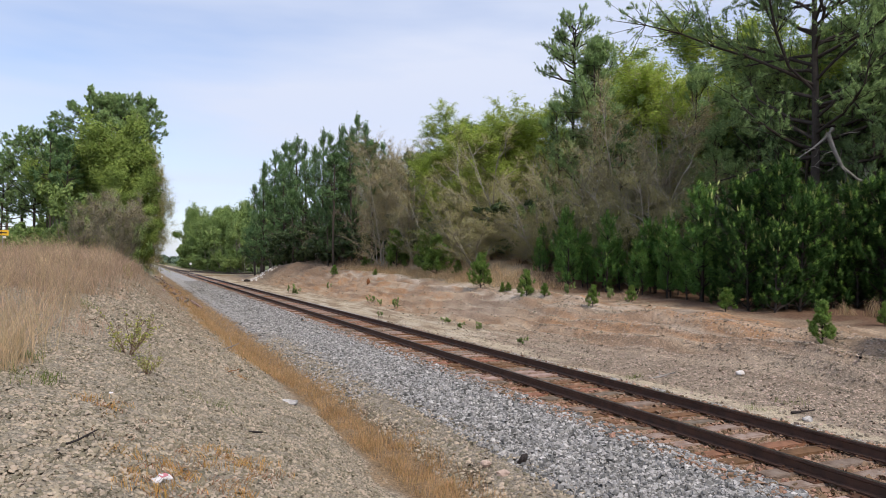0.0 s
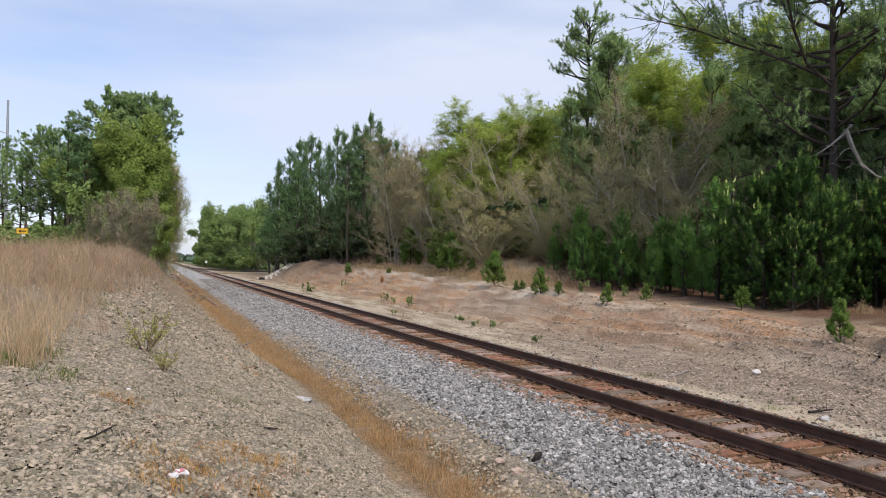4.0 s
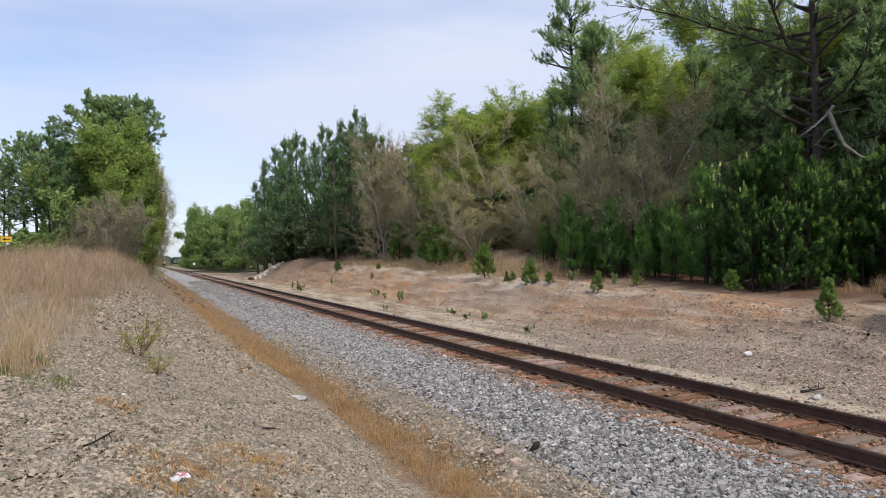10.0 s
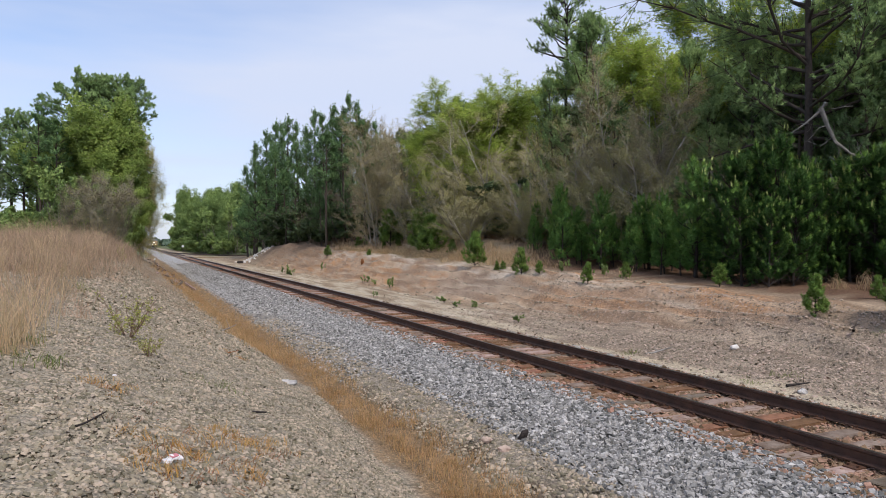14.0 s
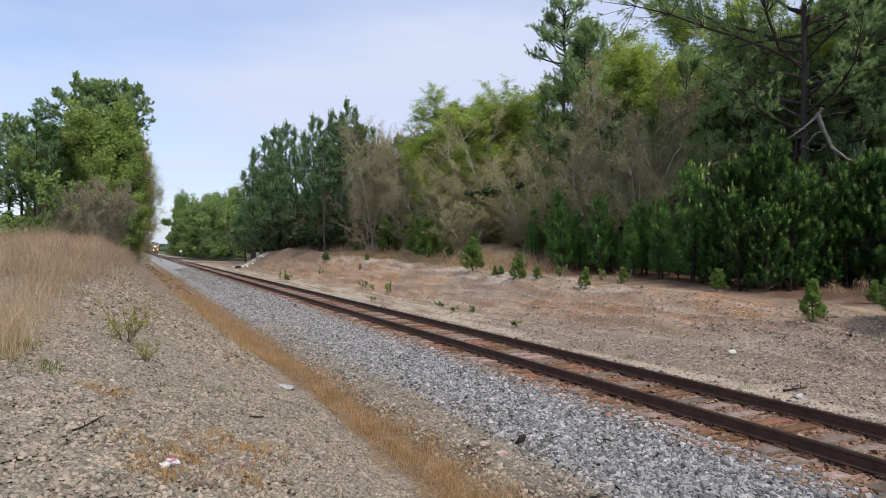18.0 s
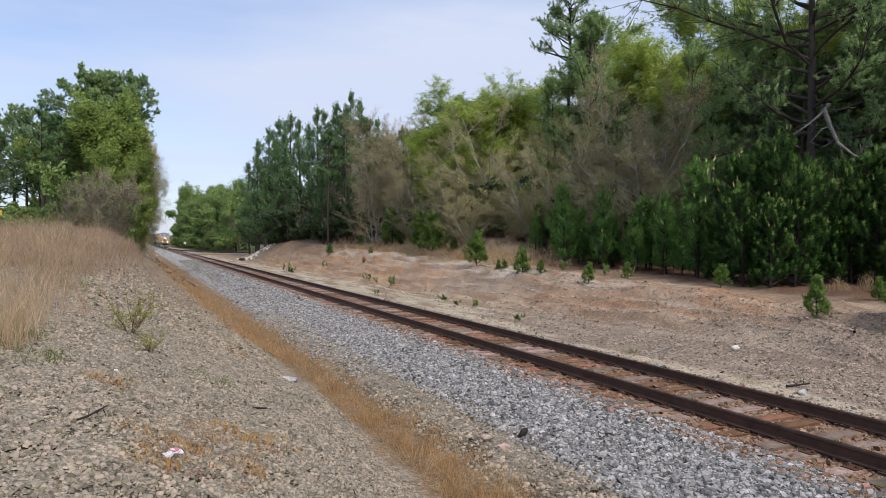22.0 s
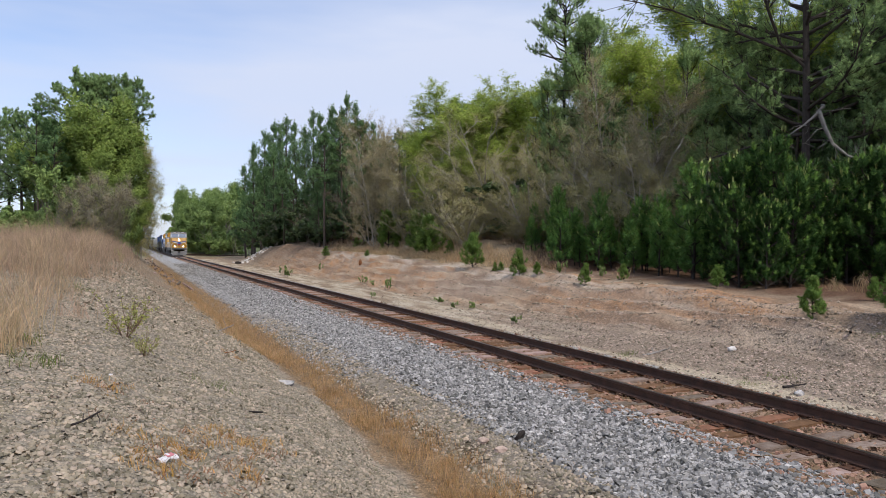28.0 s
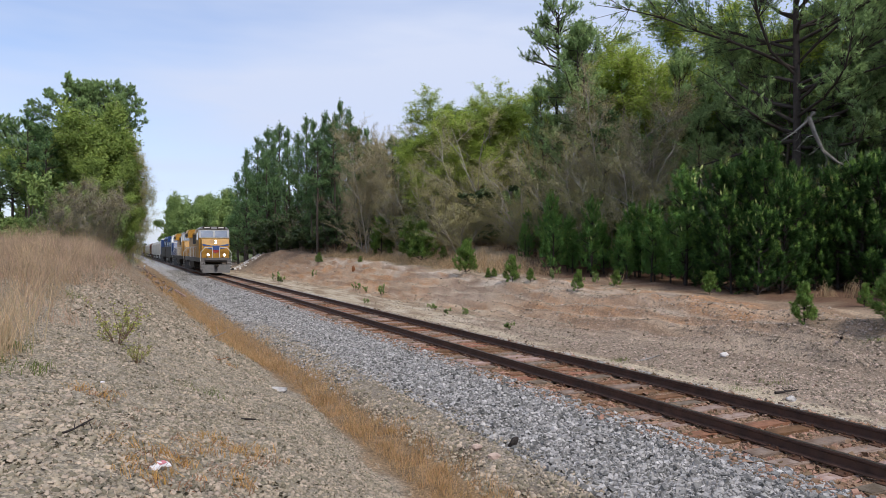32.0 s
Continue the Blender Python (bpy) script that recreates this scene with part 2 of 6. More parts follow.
M = {
    "ground": material("ground", (1.12, 1.1, 1.08), (0.72, 0.74, 0.76), 0.95, scale=9, bump=0.9, bump_scale=28, attribute="tint"),
    "ballast": material("ballast", (0.42, 0.40, 0.37), (0.17, 0.165, 0.16), 0.85, scale=9, island=0.62, bump=0.3, bump_scale=60),
    "gravel": material("gravel", (0.42, 0.35, 0.25), (0.235, 0.20, 0.15), 0.9, scale=5, island=0.5, bump=0.3, bump_scale=60),
    "rusty_stone": material("rust_stained_stone", (0.34, 0.225, 0.15), (0.20, 0.12, 0.075), 0.9, scale=6, island=0.5, bump=0.3, bump_scale=60),
    "rust": material("rusty_steel", (0.105, 0.054, 0.038), (0.05, 0.03, 0.023), 0.6, 0.3, scale=5, bump=0.25, bump_scale=60),
    "rail_top": material("worn_rail_top", (0.17, 0.14, 0.12), (0.10, 0.08, 0.07), 0.35, 0.8, scale=5),
    "tie": material("weathered_tie", (0.34, 0.275, 0.225), (0.15, 0.10, 0.07), 0.9, scale=3.5, bump=0.8, bump_scale=22, spread=0.4),
    "plate": material("rusty_plate", (0.13, 0.055, 0.028), (0.07, 0.035, 0.02), 0.8, 0.2, scale=20, bump=0.2),
    "bark": material("bark", (0.12, 0.095, 0.075), (0.06, 0.05, 0.042), 0.95, scale=6, bump=0.8, bump_scale=18, spread=0.15),
    "bark_dark": material("dark_pine_bark", (0.075, 0.062, 0.054), (0.04, 0.034, 0.031), 0.95, scale=8, bump=0.6, spread=0.2),
    # brighter copy of the young pines' needles, for the row that stands in light
    "needles_row": material("lit_young_pine_needles", (0.21, 0.41, 0.11), (0.105, 0.23, 0.06), 0.55, scale=1.2, island=0.45, through_light=0.28),
    "needles_tip": material("new_pine_needles", (0.21, 0.36, 0.08), (0.12, 0.23, 0.05), 0.55, scale=3, island=0.35, through_light=0.35),
    "bark_grey": material("grey_bark", (0.27, 0.24, 0.20), (0.15, 0.13, 0.11), 0.95, scale=5, bump=0.6, bump_scale=20, spread=0.15),
    "dead_wood": material("dead_wood", (0.36, 0.33, 0.30), (0.20, 0.18, 0.16), 0.9, scale=5, bump=0.5),
    "needles": material("pine_needles", (0.36, 0.50, 0.205), (0.22, 0.34, 0.135), 0.6, scale=0.7, island=0.45, through_light=0.45),
    "needles_dark": material("dark_pine_needles", (0.29, 0.43, 0.19), (0.17, 0.265, 0.12), 0.6, scale=0.5, island=0.45, through_light=0.4),
    # same young needles darkened: the dense stand's shade is put into the colour
    "needles_shaded": material("shaded_young_pine_needles", (0.07, 0.155, 0.04), (0.028, 0.07, 0.018), 0.55, scale=1.2, island=0.5, through_light=0.3),
    "needles_sapling": material("sapling_needles", (0.29, 0.43, 0.11), (0.17, 0.28, 0.075), 0.55, scale=3, island=0.4, through_light=0.5),
    "needles_mid": material("pine_needles_in_light", (0.215, 0.35, 0.14), (0.10, 0.185, 0.075), 0.6, scale=0.5, island=0.5, through_light=0.3),
    # leaf colour lifted paler, standing in for the haze over the far trees
    "leaf_far": material("far_green_leaves", (0.33, 0.44, 0.15), (0.21, 0.31, 0.10), 0.6, scale=0.3, island=0.4, through_light=0.4),
    "bark_pale": material("pale_grey_bark", (0.47, 0.43, 0.36), (0.31, 0.28, 0.23), 0.95, scale=4, bump=0.4, spread=0.15),
    "straw_grey": material("greyish_dry_grass", (0.46, 0.345, 0.235), (0.32, 0.225, 0.15), 0.85, scale=0.5, island=0.4, through_light=0.3),
    "straw_red": material("reddish_dry_grass", (0.51, 0.365, 0.25), (0.36, 0.245, 0.165), 0.85, scale=0.5, island=0.4, through_light=0.3),
    "straw_rust": material("rusty_dead_weeds", (0.36, 0.19, 0.10), (0.24, 0.125, 0.07), 0.85, scale=6, island=0.4, through_light=0.2),
    "straw_bright": material("bright_orange_dry_grass", (0.62, 0.38, 0.13), (0.45, 0.25, 0.08), 0.85, scale=6, island=0.4, through_light=0.3),
    "tie_rusty": material("rust_stained_tie", (0.33, 0.165, 0.095), (0.15, 0.08, 0.05), 0.9, scale=3.5, bump=0.8, bump_scale=22, spread=0.35),
    "tie_pale": material("bleached_tie", (0.40, 0.31, 0.26), (0.20, 0.13, 0.10), 0.9, scale=3.0, bump=0.8, bump_scale=22, spread=0.3),
    "gravel_brown": material("brown_gravel", (0.40, 0.325, 0.25), (0.25, 0.195, 0.15), 0.9, scale=5, island=0.55, bump=0.3, bump_scale=60),
    "bark_red": material("reddish_stems", (0.26, 0.17, 0.12), (0.17, 0.115, 0.08), 0.9, scale=20),
    "leaf_olive_bright": material("yellow_green_leaves", (0.42, 0.42, 0.12), (0.30, 0.31, 0.09), 0.6, scale=10, island=0.4, through_light=0.3),
    "candle": material("pine_candles", (0.42, 0.46, 0.18), (0.32, 0.40, 0.13), 0.7, scale=4, island=0.2, through_light=0.2),
    "leaf_spring": material("spring_leaves", (0.44, 0.53, 0.11), (0.31, 0.42, 0.08), 0.6, scale=0.5, island=0.25, through_light=0.45),
    "leaf_green": material("green_leaves", (0.36, 0.46, 0.12), (0.22, 0.31, 0.08), 0.6, scale=0.5, island=0.4, through_light=0.45),
    "twig_grey": material("grey_twigs", (0.34, 0.305, 0.225), (0.22, 0.195, 0.145), 0.9, scale=0.6, island=0.35),
    "bud_tan": material("tan_tree_buds", (0.60, 0.50, 0.24), (0.45, 0.37, 0.18), 0.7, scale=0.35, island=0.4, through_light=0.35),
    "bud_olive": material("olive_tree_buds", (0.55, 0.52, 0.18), (0.40, 0.38, 0.13), 0.7, scale=0.35, island=0.4, through_light=0.4),
    "twig": material("bare_twigs", (0.47, 0.425, 0.27), (0.32, 0.285, 0.18), 0.9, scale=0.6, island=0.35),
    "twig_red": material("reddish_twigs", (0.26, 0.205, 0.14), (0.16, 0.125, 0.085), 0.9, scale=0.6, island=0.35),
    "straw": material("dry_grass", (0.62, 0.48, 0.29), (0.42, 0.29, 0.17), 0.85, scale=0.35, island=0.4, through_light=0.35),
    "straw_orange": material("rust_coloured_grass", (0.57, 0.38, 0.19), (0.40, 0.25, 0.115), 0.85, scale=1.2, island=0.4, through_light=0.3),
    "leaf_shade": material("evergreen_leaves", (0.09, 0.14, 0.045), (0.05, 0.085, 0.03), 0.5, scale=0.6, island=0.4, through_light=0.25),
    "far_leaf": material("hazy_far_foliage", (0.13, 0.18, 0.12), (0.10, 0.14, 0.10), 0.9, scale=0.05, island=0.2),
    "pole": material("weathered_pole_wood", (0.20, 0.15, 0.11), (0.12, 0.09, 0.07), 0.9, scale=3, bump=0.4),
    "steel_pole": material("galvanised_steel", (0.42, 0.43, 0.45), (0.33, 0.34, 0.36), 0.5, 0.4, scale=2),
    "sign_yellow": material("yellow_sign_sheet", (0.85, 0.50, 0.02), (0.75, 0.43, 0.02), 0.5, scale=5),
    "sign_black": material("black_sign_paint", (0.02, 0.02, 0.02), (0.03, 0.03, 0.03), 0.6, scale=5),
    "white": material("white_enamel", (0.80, 0.80, 0.78), (0.68, 0.68, 0.66), 0.4, scale=8),
    "paper": material("crumpled_paper", (0.82, 0.80, 0.80), (0.70, 0.66, 0.66), 0.7, scale=30, bump=0.4),
    "pink": material("faded_red_print", (0.62, 0.22, 0.24), (0.5, 0.2, 0.22), 0.6, scale=30),
    "char": material("charred_wood", (0.035, 0.03, 0.027), (0.06, 0.05, 0.045), 0.9, scale=20, bump=0.6),
    "riprap": material("pale_riprap_stone", (0.62, 0.59, 0.56), (0.45, 0.42, 0.39), 0.9, scale=4, island=0.25, bump=0.4),
    "stump": material("rotten_stump_wood", (0.30, 0.12, 0.05), (0.17, 0.08, 0.04), 0.9, scale=12, bump=0.6),
    "wire": material("weathered_cable", (0.10, 0.10, 0.11), (0.08, 0.08, 0.09), 0.6, scale=3),
    "grass_green": material("green_grass", (0.20, 0.25, 0.06), (0.12, 0.17, 0.04), 0.8, scale=2, island=0.3, through_light=0.3),
}


def stony(m, cell, low, high, depth):
    """Adds stone-sized cells of their own value, and relief between them, to a material."""
    nt = m.node_tree
    b = nt.nodes["Principled BSDF"]
    co = nt.nodes.new("ShaderNodeTexCoord")
    vo = nt.nodes.new("ShaderNodeTexVoronoi")
    vo.inputs["Scale"].default_value = cell
    nt.links.new(co.outputs["Object"], vo.inputs["Vector"])
    sep = nt.nodes.new("ShaderNodeSeparateColor")
    nt.links.new(vo.outputs["Color"], sep.inputs[0])
    mr = nt.nodes.new("ShaderNodeMapRange")
    mr.inputs["To Min"].default_value, mr.inputs["To Max"].default_value = low, high
    nt.links.new(sep.outputs[0], mr.inputs["Value"])
    old = b.inputs["Base Color"].links[0].from_socket
    mul = nt.nodes.new("ShaderNodeMix")
    mul.data_type, mul.blend_type = "RGBA", "MULTIPLY"
    mul.inputs["Factor"].default_value = 1.0
    at = nt.nodes.new("ShaderNodeVertexColor")
    at.layer_name = "tint"
    nt.links.new(at.outputs["Alpha"], mul.inputs["Factor"])
    nt.links.new(old, mul.inputs["A"])
    nt.links.new(mr.outputs[0], mul.inputs["B"])
    nt.links.new(mul.outputs["Result"], b.inputs["Base Color"])
    bp = nt.nodes.new("ShaderNodeBump")
    bp.invert = True
    bp.inputs["Strength"].default_value, bp.inputs["Distance"].default_value = 0.8, depth
    nt.links.new(vo.outputs["Distance"], bp.inputs["Height"])
    if b.inputs["Normal"].links:
        nt.links.new(b.inputs["Normal"].links[0].from_socket, bp.inputs["Normal"])
    nt.links.new(bp.outputs[0], b.inputs["Normal"])


stony(M["ground"], 36.0, 0.68, 1.38, 0.012)
stony(M["ground"], 80.0, 0.7, 1.3, 0.006)


# ---- mesh helpers ----
def mesh_of(name, verts, faces, mats, smooth=False, index=None, normals=None):
    """A mesh from arrays of corners and of faces that all have one number of corners; normals round off tufts of foliage."""
    verts, faces = np.asarray(verts, np.float32), np.asarray(faces, np.int32)
    if normals is not None:
        smooth = True
        a, b, c = (verts[faces[:, i]] for i in range(3))
        turned = np.einsum("ij,ij->i", np.cross(b - a, c - a), normals[faces].mean(1)) < 0
        faces = np.where(turned[:, None], faces[:, ::-1], faces)
    me = bpy.data.meshes.new(name)
    k = faces.shape[1]
    me.vertices.add(len(verts))
    me.vertices.foreach_set("co", verts.ravel())
    me.loops.add(faces.size)
    me.loops.foreach_set("vertex_index", faces.ravel())
    me.polygons.add(len(faces))
    me.polygons.foreach_set("loop_start", np.arange(0, faces.size, k, dtype=np.int32))
    for m in mats:
        me.materials.append(m)
    if index is not None:
        me.polygons.foreach_set("material_index", np.asarray(index, np.int32))
    me.polygons.foreach_set("use_smooth", np.full(len(faces), smooth))
    me.update(calc_edges=True)
    me.validate()
    if normals is not None:
        me.normals_split_custom_set_from_vertices(np.asarray(normals, np.float32))
    return me


def part_mesh(name, me, parent, label=""):
    ob = new(name, me)
    ob.parent = parent
    return tagged(ob, label)


def part(name, bm, mat, parent, label=""):
    """Links a bmesh as one mesh object under a thing or under a part."""
    me = bpy.data.meshes.new(name)
    bm.to_mesh(me)
    bm.free()
    me.materials.append(mat)
    return part_mesh(name, me, parent, label)


def box_bm(x0, x1, y0, y1, z0, z1, bevel=0.0, bm=None):
    bm = bm or bmesh.new()
    made = bmesh.ops.create_cube(bm, size=1.0, matrix=Matrix.Translation(((x0 + x1) / 2, (y0 + y1) / 2, (z0 + z1) / 2)) @ Matrix.Diagonal((x1 - x0, y1 - y0, z1 - z0, 1)))
    if bevel:
        edges = list({e for v in made["verts"] for e in v.link_edges})
        bmesh.ops.bevel(bm, geom=edges, offset=bevel, segments=2, affect="EDGES")
    return bm


def rod_bm(p, q, r, r2=None, sides=8, bm=None):
    bm = bm or bmesh.new()
    p, q = Vector(p), Vector(q)
    m = Matrix.Translation((p + q) / 2) @ (q - p).to_track_quat("Z", "Y").to_matrix().to_4x4()
    bmesh.ops.create_cone(bm, cap_ends=True, segments=sides, radius1=r, radius2=r if r2 is None else r2, depth=(q - p).length, matrix=m)
    return bm


def outline_bm(points, axis, a, b, bm=None):
    """A closed outline pushed from a to b along an axis: points are (u, v) in the other two axes, in order."""
    bm = bm or bmesh.new()

    def place(u, v, w):
        return {"x": (w, u, v), "y": (u, w, v), "z": (u, v, w)}[axis]
    ends = [[bm.verts.new(place(u, v, w)) for u, v in points] for w in (a, b)]
    for ring in ends:
        bm.faces.new(ring)
    n = len(points)
    for i in range(n):
        bm.faces.new((ends[0][i], ends[0][(i + 1) % n], ends[1][(i + 1) % n], ends[1][i]))
    bmesh.ops.recalc_face_normals(bm, faces=bm.faces)
    return bm


def empty(name, m=None):
    ob = new(name)
    ob.empty_display_size = 0.2
    if m is not None:
        ob.matrix_world = m
    return ob


class Limbs:
    """Tapered tubes along bent lines, gathered into one mesh."""

    def __init__(self, sides=5):
        self.v, self.f, self.n, self.k = [], [], 0, sides

    def add(self, pts, radii, sides=None):
        pts, k = np.asarray(pts, float), sides or self.k
        d = np.gradient(pts, axis=0)
        d /= np.linalg.norm(d, axis=1, keepdims=True) + 1e-9
        ref = np.where(np.abs(d[:, 2:]) > 0.9, [[1.0, 0, 0]], [[0, 0, 1.0]])
        u = np.cross(d, ref)
        u /= np.linalg.norm(u, axis=1, keepdims=True) + 1e-9
        w = np.cross(d, u)
        a = np.arange(k) * 2 * np.pi / k
        ring = u[:, None] * np.cos(a)[None, :, None] + w[:, None] * np.sin(a)[None, :, None]
        self.v.append((pts[:, None] + ring * np.asarray(radii)[:, None, None]).reshape(-1, 3))
        i = np.arange(len(pts) - 1)[:, None] * k + np.arange(k)[None]
        j = np.arange(len(pts) - 1)[:, None] * k + (np.arange(k)[None] + 1) % k
        self.f.append(np.stack([i, j, j + k, i + k], -1).reshape(-1, 4) + self.n)
        self.n += len(pts) * k

    def mesh(self, name, mat):
        return mesh_of(name, np.concatenate(self.v), np.concatenate(self.f), [mat], smooth=True)


def unit(v):
    return v / (np.linalg.norm(v, axis=-1, keepdims=True) + 1e-9)


def blades(rng, centres, ways, count, length, width, fan):
    """Needle tufts or grass: thin triangles that spread from each centre about its way."""
    n = len(centres)
    c = np.repeat(centres, count, 0)
    d = unit(np.repeat(ways, count, 0) + rng.normal(0, fan, (n * count, 3)))
    side = unit(np.cross(d, rng.normal(0, 1, (n * count, 3))))
    ln = length * rng.uniform(0.7, 1.25, (n * count, 1))
    return np.stack([c - side * width / 2, c + side * width / 2, c + d * ln], 1).reshape(-1, 3)


def leaves(rng, centres, size):
    """Small four-cornered leaves, each turned its own way."""
    n = len(centres)
    a = unit(rng.normal(0, 1, (n, 3)))
    b = unit(np.cross(a, rng.normal(0, 1, (n, 3))))
    s = size * rng.uniform(0.6, 1.4, (n, 1))
    return np.stack([centres - a * s, centres + b * s * 0.55, centres + a * s, centres - b * s * 0.55], 1).reshape(-1, 3)


def rounded(rng, verts, centre, squash, up=0.35, rough=0.45, k=3):
    """Normals for loose foliage: away from the crown's heart, lifted, and a little ruffled leaf by leaf."""
    out_ = unit((verts - centre) / squash)
    loose_ = np.repeat(rng.normal(0, rough, (len(verts) // k, 3)), k, 0)
    return unit(out_ + loose_ + (0, 0, up))


def shards(verts, k):
    return np.arange(len(verts), dtype=np.int32).reshape(-1, k)


# ---- the lie of the land: x across the track, y along it, z = 0 at the rail heads ----
def smooth(a, b, v):
    u = np.clip((v - a) / (b - a), 0, 1)
    return u * u * (3 - 2 * u)


def strip_edge(y):
    """Bank-side edge of the grassy strip along the ditch: it widens down the line."""
    return np.interp(y, [7, 13, 18, 28, 67, 110], [-5.5, -5.4, -5.6, -6.05, -6.6, -6.6])


def plateau_lift(x, y):
    """The grassy rise behind the crest of the clay bank."""
    return smooth(9.3, 13.2, x) * np.interp(y, [29, 40, 58, 85, 100], [0, 1.25, 1.15, 0.8, 0])


def ground_z(x, y):
    """Height of the ground: left bank, ditch, ballast bed, flat strip, clay bank and plateau."""
    x, y = np.asarray(x, float), np.asarray(y, float)
    bank = np.interp(x, [-90, -30, -17, -13, -10, -8.7, -7.3, -6.3, -5.8], [0.6, 0.9, 1.25, 1.6, 1.42, 1.12, 0.5, 0.0, -0.3])
    bank = bank + 0.9 * smooth(10, 27, y) * smooth(-7.3, -10.4, x) * smooth(-24, -15, x)
    bank = np.where(y > 95, bank + (-0.3 - bank) * smooth(95, 125, y), bank)
    low = np.interp(x, [-5.8, -5.3, -4.9, -4.3, -3.4, -1.9, -1.45, -1.25, 1.3, 1.6, 2.2, 5.2], [-0.3, -0.5, -0.53, -0.43, -0.36, -0.25, -0.225, -0.225, -0.225, -0.23, -0.33, -0.34])
    rise = np.interp(y, [-20, 5, 12, 22, 35, 55, 72, 84, 97, 108, 118], [0.5, 0.75, 1.0, 1.25, 1.55, 2.0, 2.5, 2.85, 2.3, 1.2, 0.2])
    back = np.interp(y, [5, 25, 55, 97, 115], [0.2, 0.35, 0.8, 0.5, 0.0])
    right = smooth(5.0, 9.0, x) * rise + smooth(9, 22, x) * back + plateau_lift(x, y)
    return np.where(x < -5.8, bank, low + right)


# ---- ground ----
def steps(*runs):
    out_ = []
    for a, b, step in runs:
        out_ += list(np.arange(a, b, step))
    return np.array(out_)


GX = np.r_[-2500, -1200, -600, -300, -160, -100, -70, -50, -38, -30, steps((-26, -13, 0.8), (-13, 10, 0.16), (10, 26, 0.7)), 26, 30, 38, 50, 70, 100, 160, 300, 600, 1200, 2500]
GY = np.r_[-2500, -900, -300, -100, -40, -20, -10, steps((-6, 2, 0.8), (2, 26, 0.16), (26, 60, 0.5), (60, 135, 1.5)), 135, 145, 160, 180, 210, 250, 300, 380, 500, 700, 1000, 1500, 2200, 3200]
gx, gy = np.meshgrid(GX, GY)
rng = np.random.default_rng(5)


def patchy(x, y, size, seed):
    """Soft noise from 0 to 1."""
    r = np.random.default_rng(seed)
    v = np.zeros_like(np.asarray(x, float))
    for k in range(9):
        a, f, p = r.uniform(0, 2 * np.pi), r.uniform(0.6, 1.9) / size, r.uniform(0, 7)
        v = v + np.sin((x * np.cos(a) + y * np.sin(a)) * f * 2 * np.pi + p + 1.5 * np.sin((x * np.sin(a) - y * np.cos(a)) * f * 3 + p))
    return np.clip(0.5 + v / 9.0, 0, 1)



def ledges(x, y):
    """Washed-out ledges of the clay bank: the phase of each step, 0 to 1, and the step's height in the bank."""
    q = (ground_z(x, y) + 0.34) / 0.32 + 1.1 * patchy(x * 0.5, y * 0.35, 2.6, 17)
    return q - np.floor(q), q


def surface_z(x, y):
    """The ground with its small swells and the clay bank's ledges."""
    x, y = np.asarray(x, float), np.asarray(y, float)
    ph, q = ledges(x, y)
    step = 0.32 * (smooth(0.3, 0.75, ph) - ph) * smooth(5.2, 6.0, x) * smooth(10.0, 9.0, x) * smooth(6, 12, y) * smooth(95, 80, y)
    near = smooth(140, 30, np.hypot(x, y))
    return ground_z(x, y) + 1.1 * step + near * (0.05 * (patchy(x, y, 1.7, 1) - 0.5) * (np.abs(x) > 1.9) + 0.13 * (patchy(x, y, 5, 2) - 0.5) * (np.abs(x) > 5.5) + 0.14 * (patchy(x, y * 0.6, 2.2, 7) - 0.5) * smooth(5.0, 6.4, x) * smooth(10.5, 8.5, x))


gz = surface_z(gx, gy) + smooth(140, 30, np.hypot(gx, gy)) * rng.normal(0, 0.006, gx.shape)
gz = gz - smooth(300, 3000, np.hypot(gx, gy)) * 3.0

# soil colours of the strips
GRAVEL, SOIL, DITCH, TOE, BED, SAND = (0.305, 0.26, 0.195), (0.29, 0.215, 0.145), (0.26, 0.175, 0.10), (0.27, 0.23, 0.18), (0.37, 0.36, 0.345), (0.52, 0.43, 0.31)
DIRT, CLAY, LITTER, FIELD = (0.31, 0.232, 0.16), (0.47, 0.265, 0.14), (0.17, 0.10, 0.065), (0.12, 0.14, 0.06)
tint = np.empty(gx.shape + (3,))
tint[:] = DIRT


def lay(colour, amount):
    a = np.clip(amount, 0, 1)[..., None]
    tint[:] = tint * (1 - a) + np.array(colour) * a


wob = (patchy(gx, gy, 2.2, 11) - 0.5) * 1.2
lay(SAND, smooth(0.45, 0.7, patchy(gx, gy * 0.35, 2.6, 3)) * smooth(1.9, 2.4, gx) * smooth(5.4, 3.6, gx) * 0.75)
bank_ = smooth(5.0, 6.0, gx + wob * 0.6) * smooth(10.4, 9.0, gx + wob) * smooth(8, 14, gy) * smooth(95, 70, gy)
riser = smooth(0.25, 0.45, ledges(gx, gy)[0]) * smooth(0.9, 0.7, ledges(gx, gy)[0])
lay((0.38, 0.255, 0.165), bank_ * 0.9)
zone = smooth(24, 32, gy) * smooth(9.2, 7.8, gx) + smooth(4.2, 1.5, np.hypot(gx - 8.6, (gy - 21) * 0.55)) + 0.7 * smooth(2.2, 0.6, np.hypot(gx - 7.7, (gy - 15) * 0.7))
lay(CLAY, bank_ * np.clip(zone, 0.04, 1) * (0.5 + 0.4 * riser + 0.4 * smooth(0.4, 0.7, patchy(gx, gy * 0.3, 4.2, 4))))
lay((0.42, 0.36, 0.29), bank_ * (1 - riser) * smooth(0.5, 0.7, patchy(gx, gy * 0.5, 3.0, 19)) * smooth(6.4, 7.4, gx) * 0.8)
